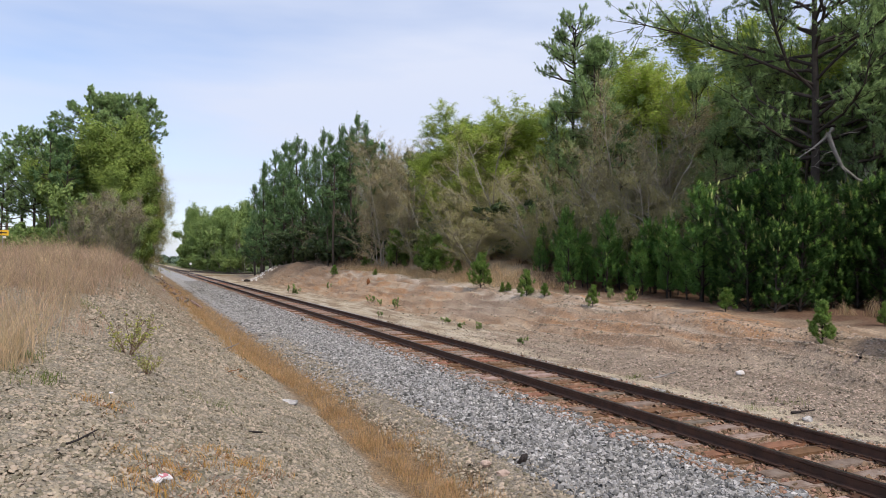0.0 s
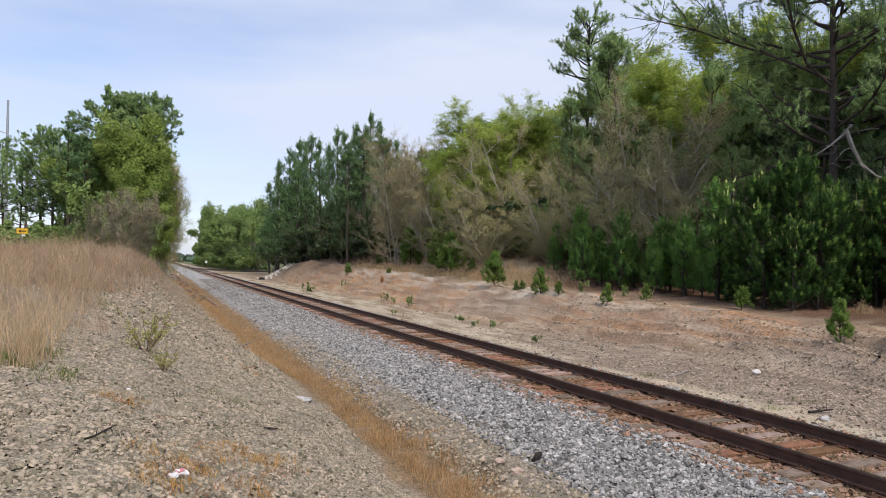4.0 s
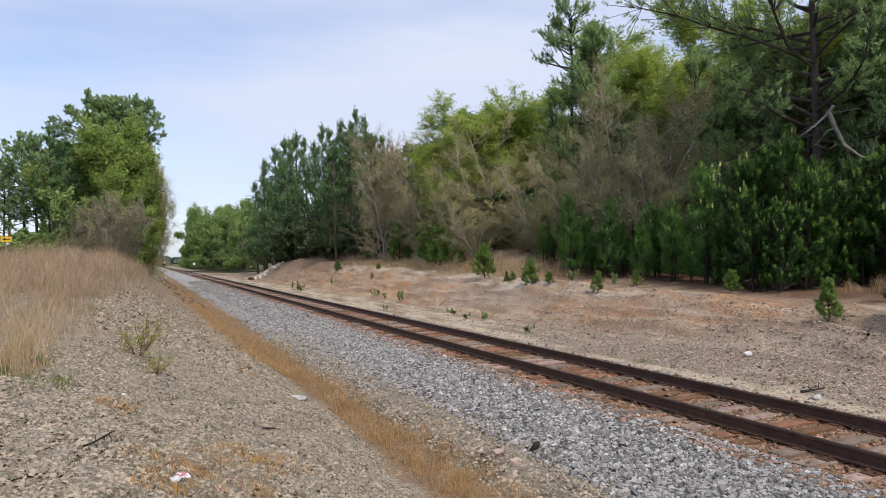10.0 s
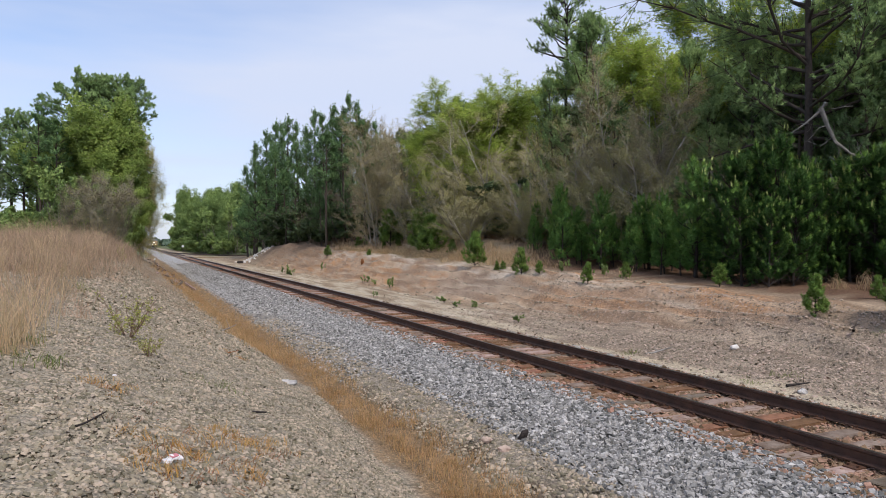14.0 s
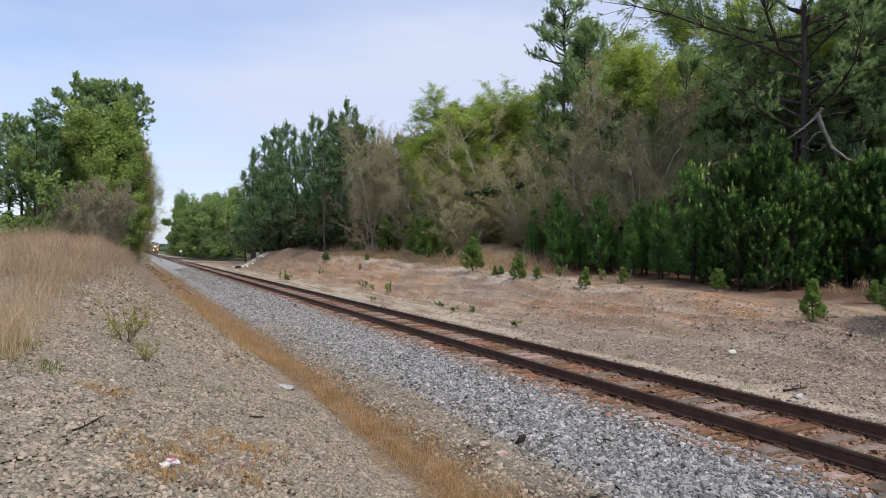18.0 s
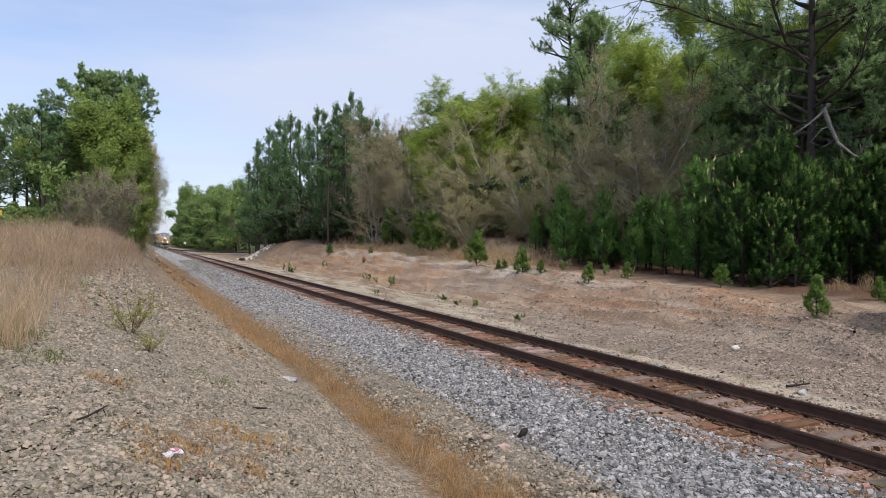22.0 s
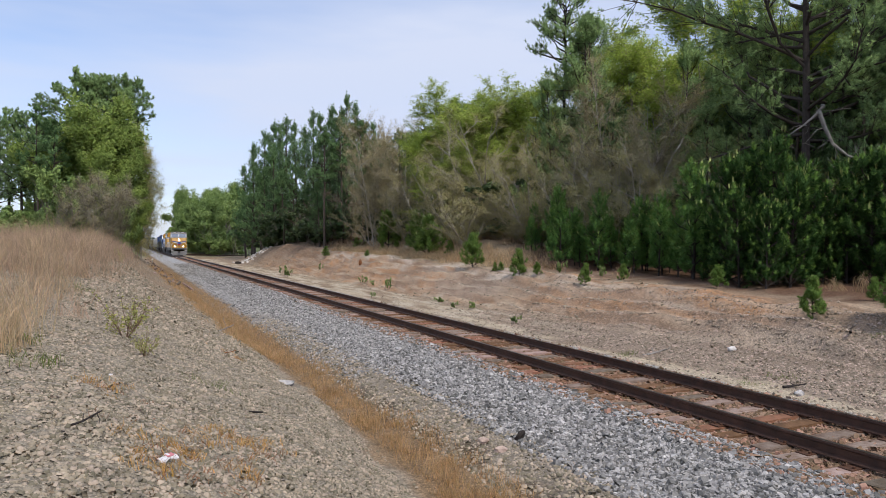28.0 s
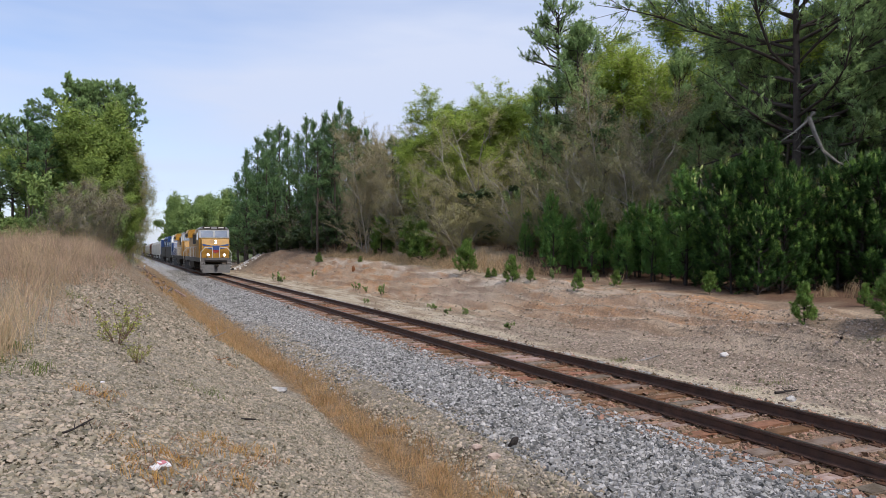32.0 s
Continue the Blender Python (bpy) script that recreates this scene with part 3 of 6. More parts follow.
lay((0.33, 0.30, 0.26), smooth(1.8, 0.8, np.hypot((gx - 7.0), (gy - 31.5) * 0.35)) * 0.5)
flat_ = smooth(2.2, 3.2, gx + wob) * smooth(8.8, 7.0, gx + wob) * smooth(27, 18, gy + 2 * wob)
lay((0.275, 0.215, 0.165), flat_ * (1 - 0.8 * np.clip(zone, 0, 1)) * 0.85)
lay(SAND, smooth(0.5, 0.7, patchy(gx, gy * 0.2, 1.9, 23)) * smooth(1.9, 2.3, gx) * smooth(4.6, 3.0, gx + wob) * 0.85)
lay((0.55, 0.47, 0.36), smooth(0.52, 0.66, patchy(gx * 1.3, gy * 0.16, 1.5, 29)) * smooth(1.9, 2.4, gx) * smooth(6.4, 4.6, gx + wob) * smooth(17, 24, gy) * smooth(110, 70, gy) * 0.8)
lay((0.50, 0.42, 0.33), bank_ * (1 - riser) * smooth(0.5, 0.66, patchy(gx, gy * 0.22, 1.6, 31)) * smooth(18, 26, gy) * 0.4)
streak = patchy(gx * 2.2 + 0.4 * np.sin(gy * 0.35), gy * 0.12, 1.1, 37)
lay((0.55, 0.44, 0.32), bank_ * smooth(0.58, 0.68, streak) * 0.5)
lay((0.58, 0.50, 0.41), smooth(7.4, 8.0, gx + wob * 0.5) * smooth(9.4, 8.8, gx + wob * 0.5) * smooth(0.46, 0.6, patchy(gx * 1.5, gy * 0.2, 1.3, 43)) * smooth(17, 24, gy) * smooth(75, 60, gy) * 0.75)
lay((0.24, 0.165, 0.115), bank_ * smooth(0.42, 0.32, streak) * 0.6)
lay((0.33, 0.265, 0.205), bank_ * smooth(0.5, 0.66, patchy(gx, gy * 0.4, 5.0, 39)) * 0.3)
lay((0.40, 0.31, 0.20), smooth(8.6, 9.6, gx + wob) * smooth(14.5, 12.5, gx + wob * 1.5) * smooth(28, 36, gy) * smooth(75, 60, gy) * 0.85)
lay((0.30, 0.20, 0.13), smooth(6.5, 8.0, gx + wob) * smooth(13, 10, gx) * smooth(58, 72, gy) * smooth(98, 90, gy) * 0.8)
lay(LITTER, smooth(9.6, 12.5, gx + wob * 2) * (1 - 0.85 * smooth(32, 38, gy) * smooth(68, 60, gy) * smooth(14.5, 12.8, gx)))
lay(FIELD, smooth(30, 45, gx) * 0.9)
lay(BED, smooth(-3.7, -3.2, gx + wob * 0.5) * smooth(2.3, 1.9, gx))
lay((0.30, 0.17, 0.09), smooth(-1.75, -1.3, gx + wob * 0.25) * smooth(1.6, 1.2, gx) * 0.8)
lay(TOE, smooth(-4.9, -4.6, gx) * smooth(-3.2, -3.7, gx + wob * 0.5))
lay((0.13, 0.095, 0.065), smooth(-5.1, -4.85, gx + wob * 0.3) * smooth(-4.2, -4.6, gx + wob * 0.5) * smooth(0.35, 0.6, patchy(gx, gy, 1.8, 15)))
lay(BED, smooth(-4.8, -4.4, gx + wob * 0.4) * smooth(-3.0, -3.6, gx) * smooth(18, 36, gy + 5 * wob) * 0.8)
edge_ = strip_edge(gy) + wob * 0.3
lay(DITCH, smooth(-0.15, 0.15, gx - edge_) * smooth(-4.25, -4.65, gx + wob * 0.35))
# dark soil along the strip's right edge, with its shadow painted into the colour
lay((0.11, 0.08, 0.055), smooth(-4.75, -4.5, gx + wob * 0.35) * smooth(-4.1, -4.35, gx + wob * 0.35) * smooth(0.4, 0.6, patchy(gx, gy, 1.4, 16)) * smooth(26, 14, gy) * 0.8)
lay(GRAVEL, smooth(0.05, -0.2, gx - edge_))
lay(SOIL, smooth(0.05, -0.2, gx - edge_) * smooth(11, 27, gy + 5 * wob - 0.8 * (gx + 8)) * (0.55 + 0.45 * smooth(0.35, 0.6, patchy(gx, gy * 0.5, 2.4, 27))))
lay(FIELD, smooth(-16, -24, gx) * 0.8)
lay(FIELD, smooth(130, 170, gy) * smooth(4, 8, np.abs(gx)))
shade = 0.82 + 0.36 * patchy(gx, gy, 0.9, 21) * 0.5 + 0.36 * rng.random(gx.shape) * 0.5
tint *= shade[..., None]

nx, ny = len(GX), len(GY)
ij = np.arange((ny - 1) * (nx - 1))
c0 = (ij // (nx - 1)) * nx + ij % (nx - 1)
gme = mesh_of("ground", np.stack([gx, gy, gz], -1).reshape(-1, 3), np.stack([c0, c0 + 1, c0 + 1 + nx, c0 + nx], -1), [M["ground"]], smooth=True)
col = gme.color_attributes.new("tint", "FLOAT_COLOR", "POINT")
stone_ = 1 - 0.7 * bank_ * (1 - flat_) - 0.35 * smooth(1.9, 2.6, gx) * (1 - bank_)
col.data.foreach_set("color", np.c_[tint.reshape(-1, 3), stone_.ravel()].astype(np.float32).ravel())
ground = tagged(new("ground", gme), "gravelly brown earth with orange clay banks beside the track", "ground", kind="structure")


def stones(name, label, rng, x, y, size, flat, mat, sink=0.25, lift=0.0, pebble=False):
    """Loose broken stones lying on the ground, one joined mesh."""
    n = len(x)
    t = np.array([[-1, -1, -1], [1, -1, -1], [1, 1, -1], [-1, 1, -1], [-1, -1, 1], [1, -1, 1], [1, 1, 1], [-1, 1, 1]], float) * 0.5
    v = t[None] * (1 + rng.normal(0, 0.16 if pebble else 0.22, (n, 8, 3)))
    v[:, 4:, :2] *= rng.uniform(0.45, 0.95, (n, 1, 1))
    v = v * size[:, None, None] * np.stack([rng.uniform(0.7, 1.4, n), np.ones(n), flat * rng.uniform(0.7, 1.3, n)], -1)[:, None]
    q = rng.normal(0, 1, (n, 4)) * (0.25, 0.25, 1, 1)
    q /= np.linalg.norm(q, axis=1, keepdims=True)
    a, b, c, d = q[:, 3], q[:, 0], q[:, 1], q[:, 2]
    r = np.stack([1 - 2 * (c * c + d * d), 2 * (b * c - d * a), 2 * (b * d + c * a), 2 * (b * c + d * a), 1 - 2 * (b * b + d * d), 2 * (c * d - b * a), 2 * (b * d - c * a), 2 * (c * d + b * a), 1 - 2 * (b * b + c * c)], -1).reshape(n, 3, 3)
    v = np.einsum("nij,nkj->nki", r, v)
    z = surface_z(x, y) + lift + size * flat * (0.5 - sink)
    v += np.stack([x, y, z], -1)[:, None]
    f = np.array([[4, 5, 6, 7], [0, 1, 5, 4], [1, 2, 6, 5], [2, 3, 7, 6], [3, 0, 4, 7]])
    faces = (f[None] + np.arange(n)[:, None, None] * len(t)).reshape(-1, f.shape[1])
    return tagged(new(name, mesh_of(name, v.reshape(-1, 3), faces, [mat], smooth=pebble)), label, "stones", kind="stuff")


def spread_y(rng, n, a, b):
    """Distances along the track, thinning with distance."""
    return a * (b / a) ** rng.random(n)


rng = np.random.default_rng(8)
n = 46000
stones("ballast_stones", "grey crushed granite ballast along the track", rng, -3.65 + 2.35 * rng.random(n) ** 0.95, spread_y(rng, n, 3.8, 40), rng.gamma(6, 0.0055, n), 0.75, M["ballast"])
n = 16000
stones("ballast_stones", "grey ballast farther along the track", rng, -3.6 + 2.3 * rng.random(n), spread_y(rng, n, 28, 100), rng.gamma(6, 0.0085, n), 0.42, M["ballast"])
n = 4500
stones("ballast_stones", "grey ballast spilled down to the ditch", rng, -3.4 - 1.2 * rng.random(n) ** 1.6, spread_y(rng, n, 14, 80), rng.gamma(6, 0.007, n), 0.45, M["ballast"])
n = 19000
stones("ballast_stones", "grey and rusty ballast between the ties", rng, np.where(rng.random(n) < 0.3, rng.uniform(-1.75, -1.2, n), rng.uniform(-1.3, 1.8, n)), spread_y(rng, n, 3.2, 34), rng.gamma(7, 0.0055, n), 0.6, M["rusty_stone"])
n = 4500
stones("clay_stones", "small stones and clods washed out of the clay bank", rng, rng.uniform(4.6, 10.5, n), spread_y(rng, n, 20, 90), np.clip(rng.gamma(3, 0.015, n), 0.015, 0.11), 0.45, M["gravel"], 0.4, 0.0, True)
n = 78000
by = spread_y(rng, n, 3.1, 17)
bx = strip_edge(by) - 0.1 + rng.normal(0, 0.08, n) - 5.4 * rng.random(n) ** 1.1
stones("bank_gravel", "pale tan gravel covering the bank", rng, bx, by, np.clip(rng.gamma(5, 0.0039, n), 0.009, 0.036), 0.5, M["gravel"], 0.3, 0.0, True)
n = 12000
stones("bank_gravel", "grey and tan gravel thinning out along the slope", rng, rng.uniform(-9.6, -5.8, n), spread_y(rng, n, 13, 32), np.clip(rng.gamma(4, 0.009, n), 0.014, 0.07), 0.5, M["gravel"], 0.3, 0.0, True)
n = 9000
stones("bank_gravel", "brown gravel at the toe of the ballast", rng, rng.uniform(-4.65, -3.4, n), spread_y(rng, n, 4.2, 26), np.clip(rng.gamma(4, 0.007, n), 0.01, 0.06), 0.55, M["gravel"], 0.3, 0.0, True)
n = 24000
fx = rng.uniform(2.9, 8.6, n)
stones("flat_gravel", "grey and tan gravel covering the flat beyond the track", rng, fx, spread_y(rng, n, 6.0, 25) + 0.4 * (fx - 4), np.clip(rng.gamma(4, 0.007, n), 0.012, 0.06), 0.5, M["gravel_brown"], 0.35, 0.0, True)
n = 9000
stones("flat_gravel", "small gravel scattered on the flat beside the track", rng, rng.uniform(1.7, 9.0, n), spread_y(rng, n, 5.0, 34), np.clip(rng.gamma(4, 0.0085, n), 0.012, 0.07), 0.5, M["gravel_brown"], 0.3, 0.0, True)


# ---- railway track ----
RAIL = [(-0.035, 0), (0.035, 0), (0.036, -0.03), (0.012, -0.045), (0.009, -0.135), (0.07, -0.155), (0.07, -0.17), (-0.07, -0.17), (-0.07, -0.155), (-0.009, -0.135), (-0.012, -0.045), (-0.036, -0.03)]
track = tagged(empty("railway_track"), "single railway track with rusty rails on weathered wooden ties", "railway track")
for side in (-0.7525, 0.7525):
    rail = part("rail", outline_bm([(side + u, v) for u, v in RAIL], "y", -12, 620), M["rust"], track, "dark rusty steel rail")
    part("running_surface", box_bm(side - 0.026, side + 0.026, -12, 620, -0.001, 0.0015), M["rail_top"], rail, "worn steel running surface")
TIE, FIRST, NEAR_TIES = 0.517, -6.0, 300
rng = np.random.default_rng(3)
tie_meshes = []
for k in range(5):
    bm = box_bm(-1.3, 1.3, -0.112, 0.112, -0.36, -0.187, 0.012)
    for v in bm.verts:
        v.co.x += rng.normal(0, 0.012)
        v.co.z += rng.normal(0, 0.004)
        v.co.y += rng.normal(0, 0.006)
    me = bpy.data.meshes.new("tie")
    bm.to_mesh(me)
    bm.free()
    me.materials.append(M[("tie", "tie_rusty", "tie_pale", "tie", "tie_rusty")[k]])
    tie_meshes.append(me)
bm = box_bm(-0.18, 0.18, -0.09, 0.09, -0.187, -0.172, 0.004)
for px, py in ((-0.1, -0.06), (-0.1, 0.06), (0.1, -0.06), (0.1, 0.06)):
    box_bm(px - 0.014, px + 0.014, py - 0.014, py + 0.014, -0.18, -0.145, bm=bm)
plate_me = bpy.data.meshes.new("tie_plate")
bm.to_mesh(plate_me)
bm.free()
plate_me.materials.append(M["plate"])
for k in range(NEAR_TIES):
    tie = part_mesh("tie", tie_meshes[rng.integers(0, 5)], track)
    tie.matrix_local = pose(rng.normal(0, 0.05), FIRST + k * TIE + rng.normal(0, 0.025), rng.normal(-0.004, 0.006), 0, rng.normal(0, 0.3), rng.normal(0, 1.0))
    if k < 150:
        for side in (-0.7525, 0.7525):
            part_mesh("tie_plate", plate_me, tie).matrix_local = pose(side, 0, 0)
fv, ff = [], []
for k in range(NEAR_TIES, 1150):
    y = FIRST + k * TIE
    fv += [(sx * 1.3, y + sy * 0.11, -0.187) for sx, sy in ((-1, -1), (1, -1), (1, 1), (-1, 1))] + [(sx * 1.3, y + sy * 0.11, -0.36) for sx, sy in ((-1, -1), (1, -1), (1, 1), (-1, 1))]
    o = 8 * (k - NEAR_TIES)
    ff += [(o, o + 1, o + 2, o + 3), (o, o + 4, o + 5, o + 1), (o + 1, o + 5, o + 6, o + 2), (o + 2, o + 6, o + 7, o + 3), (o + 3, o + 7, o + 4, o)]
tagged(part_mesh("far_ties", mesh_of("far_ties", fv, ff, [M["tie"]]), track), kind="stuff")


# ---- trees ----
def bent(rng, a, way, length, n, wander, lift):
    """A limb's line from a, drifting and lifting on the way."""
    pts, d = [np.array(a, float)], unit(np.array(way, float))
    for _ in range(n):
        d = unit(d + rng.normal(0, wander, 3) + (0, 0, lift))
        pts.append(pts[-1] + d * length / n)
    return np.array(pts)


def tree_thing(name, label, category, trunk_me, crown_me, trunk_name="trunk"):
    ob = tagged(empty(name), label, category)
    part_mesh(trunk_name, trunk_me, ob)
    if crown_me:
        part_mesh("crown", crown_me, ob)
    return ob


def shoots(rng, feet, ways, long, nodes, count, length, width, fan=0.72):
    """Bottle-brush shoots: along each short axis, rings of needles that point outwards and on."""
    feet, ways = np.array(feet, float), unit(np.array(ways, float))
    lns = long * rng.uniform(0.65, 1.3, (len(feet), 1))
    c = np.concatenate([feet + ways * lns * (k + 0.5) / nodes for k in range(nodes)])
    return blades(rng, c, np.tile(ways, (nodes, 1)), count, length, width, fan)


def foxtails(rng, feet, ways, long, nodes, count, length, width):
    """Dense foxtail shoots: needles stand off the axis at a steady slant, shorter towards the tip."""
    feet, ways = np.array(feet, float), unit(np.array(ways, float))
    n = len(feet)
    lns = long * rng.uniform(0.7, 1.25, (n, 1))
    out_, nm = [], []
    for k in range(nodes):
        c = np.repeat(feet + ways * lns * (k + 0.3) / nodes, count, 0)
        w = np.repeat(ways, count, 0)
        radial = unit(np.cross(w, rng.normal(0, 1, (n * count, 3))))
        a = rng.uniform(0.6, 1.25, (n * count, 1)) * (1.25 - 0.7 * k / nodes)
        d = w * np.cos(a) + radial * np.sin(a)
        side = unit(np.cross(d, radial + rng.normal(0, 0.4, (n * count, 3)))) * width / 2
        ln = length * rng.uniform(0.8, 1.15, (n * count, 1)) * (1.1 - 0.35 * k / nodes)
        out_.append(np.stack([c - side, c + side, c + d * ln], 1).reshape(-1, 3))
        nm.append(np.repeat(unit(radial * 0.7 + w * (1.5 * (k + 0.5) / nodes - 0.45) + rng.normal(0, 0.2, radial.shape)), 3, 0))
    return np.concatenate(out_), np.concatenate(nm)


def tall_pine(seed, h=16.0, bare=0.45, reach=3.4, mat="needles", lean=0.02, blade=(0.24, 0.035), limbs=34, twigs=1.6, per=2, count=9, drop=-0.05, taper=0.55, sub_len=(0.18, 0.42), inner=0.3, plume=1.0, rise=0.5, fan=0.95, dome=False, bark="bark"):
    """A tall pine: bare trunk below, uneven limbs with needle shoots above."""
    rng = np.random.default_rng(seed)
    wood = Limbs(6)
    n = 10
    z = np.linspace(0, h, n)
    trunk = np.stack([np.cumsum(rng.normal(0, lean * h / n, n)), np.cumsum(rng.normal(0, lean * h / n, n)), z], -1)
    trunk[0, :2] = 0
    wood.add(trunk, np.interp(z, [0, 0.4, h * 0.5, h], [0.0135 * h, 0.0115 * h, 0.008 * h, 0.02]))
    feet, ways = [], []
    for k in range(limbs):
        u = bare + (0.985 - bare) * (k + rng.random()) / limbs
        at = np.array([np.interp(u * h, z, trunk[:, i]) for i in range(3)])
        v = (u - bare) / (1 - bare)
        size = reach * (0.35 + 0.95 * math.sin(math.pi * min(1, 0.18 + 0.8 * v)) ** 0.8) * rng.uniform(0.5, 1.2) * (1 - taper * v)
        if dome:
            size = reach * math.sqrt(max(0.05, 1 - (0.97 * v) ** 2)) * rng.uniform(0.7, 1.08)
        a = rng.uniform(0, 2 * np.pi)
        limb = bent(rng, at, (math.cos(a), math.sin(a), rng.uniform(drop, drop + 0.4) + 0.6 * v), size, 6, 0.16, 0.05)
        wood.add(limb, np.linspace(0.0045 * h * (1.1 - 0.6 * v), 0.012, 7), 4)
        for s in range(2 + int(size * twigs)):
            q = rng.uniform(inner, 1.0)
            sub = bent(rng, limb[int(q * 6)], (limb[-1] - limb[0]) / size + rng.normal(0, 0.55, 3) + (0, 0, 0.2), size * rng.uniform(*sub_len), 3, 0.2, 0.08)
            wood.add(sub[[0, 2, 3]], np.linspace(0.016, 0.007, 3), 3)
            for t in range(per):
                feet.append(sub[rng.integers(1, 4)] + rng.normal(0, 0.13, 3))
                ways.append(unit(sub[-1] - sub[0]) * 0.8 + rng.normal(0, 0.3, 3) + (0, 0, rise))
            feet.append(sub[-1])
            ways.append(unit(sub[-1] - sub[0]) + (0, 0, rise))
        feet.append(limb[-1])
        ways.append(unit(limb[-1] - limb[-2]) + (0, 0, 0.3))
    for k in range(6):
        feet.append(trunk[-1] + (rng.normal(0, 0.1), rng.normal(0, 0.1), -0.2 * k))
        ways.append((rng.normal(0, 0.3), rng.normal(0, 0.3), 1))
    cv = shoots(rng, feet, ways, blade[0] * plume, 3, int(count * 2.3), blade[0] * 0.75, blade[1] * 0.62, fan)
    tri = cv.reshape(-1, 3, 3)
    d = np.repeat(unit(tri[:, 2] - (tri[:, 0] + tri[:, 1]) / 2), 3, 0)
    axis = np.stack([np.interp(cv[:, 2], z, trunk[:, 0]), np.interp(cv[:, 2], z, trunk[:, 1]), cv[:, 2] - 0.6], -1)
    nm = unit(d + 0.7 * unit(cv - axis) + (0, 0, 0.3))
    return wood.mesh("trunk", M[bark]), mesh_of("crown", cv, shards(cv, 3), [M[mat]], normals=nm)


def young_pine(seed, h=4.0, spread=0.42, mat="needles_shaded", foot=0.06, blade=(0.2, 0.02), every=0.34, shoot=0.34, count=13, limbs=5, candles=0.3, nodes=5, tips=0.45, blunt=0.75):
    """A young pine clothed almost to the ground: whorls of limbs that sweep up into thick brushes of needles with pale candles."""
    rng = np.random.default_rng(seed)
    wood = Limbs(5)
    wood.add([(0, 0, 0), (rng.normal(0, 0.015) * h, rng.normal(0, 0.015) * h, h * 0.5), (0, 0, h)], [0.014 * h, 0.009 * h, 0.006])
    feet, ways, pale, pways = [], [], [], []
    whorls = max(4, int(h / every))
    for k in range(whorls):
        u = foot + (0.95 - foot) * (k + rng.random() * 0.3) / whorls
        turn = rng.uniform(0, 2 * np.pi)
        for j in range(limbs):
            a = turn + 2 * np.pi * j / limbs + rng.normal(0, 0.25)
            size = h * spread * (1 - u) ** blunt * (0.75 + 0.25 * min(1, u / 0.3)) * rng.uniform(0.55, 1.2) + 0.1
            limb = bent(rng, (0, 0, u * h), (math.cos(a), math.sin(a), 0.25 + 0.5 * u), size, 4, 0.1, 0.16)
            wood.add(limb[[0, 2, 4]], np.linspace(0.005 * h + 0.004, 0.006, 3), 3)
            ends = [(limb[-1], limb[-1] - limb[-2])]
            for t in range(int(size / (shoot * 0.8))):
                i = 1 + t % 4
                side = bent(rng, limb[i], unit(limb[-1] - limb[0]) + rng.normal(0, 0.6, 3), min(shoot, size * 0.5), 2, 0.1, 0.25)
                wood.add(side[[0, 2]], [0.008, 0.005], 3)
                ends.append((side[-1], side[-1] - side[0]))
            for p, d in ends:
                w = unit(unit(d) * 0.6 + rng.normal(0, 0.12, 3) + (0, 0, 0.6))
                feet.append(p - w * shoot * 0.6)
                ways.append(w)
                if rng.random() < candles * (0.2 + u):
                    for c in range(3):
                        pale.append(p + w * shoot * 0.5 + rng.normal(0, 0.02, 3))
                        pways.append(w * 0.5 + (0, 0, 1))
    for t in range(4):
        feet.append((0, 0, h - shoot * (0.8 + 0.6 * t)))
        ways.append((0, 0, 1))
    pale.append((0, 0, h + 0.1 * shoot))
    pways.append((0, 0, 1))
    cv, nm = foxtails(rng, feet, ways, shoot, nodes, count, blade[0], blade[1])
    nm = unit(nm + 0.2 * unit(cv * (1, 1, 0) + (0, 0, 0.4 * h * spread)))
    per = len(feet) * count
    fresh = np.tile(np.repeat(rng.random(len(feet)) < tips, count), nodes) & (np.arange(per * nodes) >= per * (nodes - 2))
    pv = blades(rng, np.array(pale), unit(np.array(pways)), 2, 0.3 * shoot + 0.03, 0.028, 0.12)
    verts = np.concatenate([cv, pv])
    nm = np.concatenate([nm, np.tile([[-0.3, -0.6, 0.75]], (len(pv), 1))])
    crown = mesh_of("crown", verts, shards(verts, 3), [M[mat], M["candle"], M["needles_tip"]], index=np.r_[fresh * 2, np.ones(len(pv) // 3)], normals=nm)
    return wood.mesh("trunk", M["bark_dark"]), crown


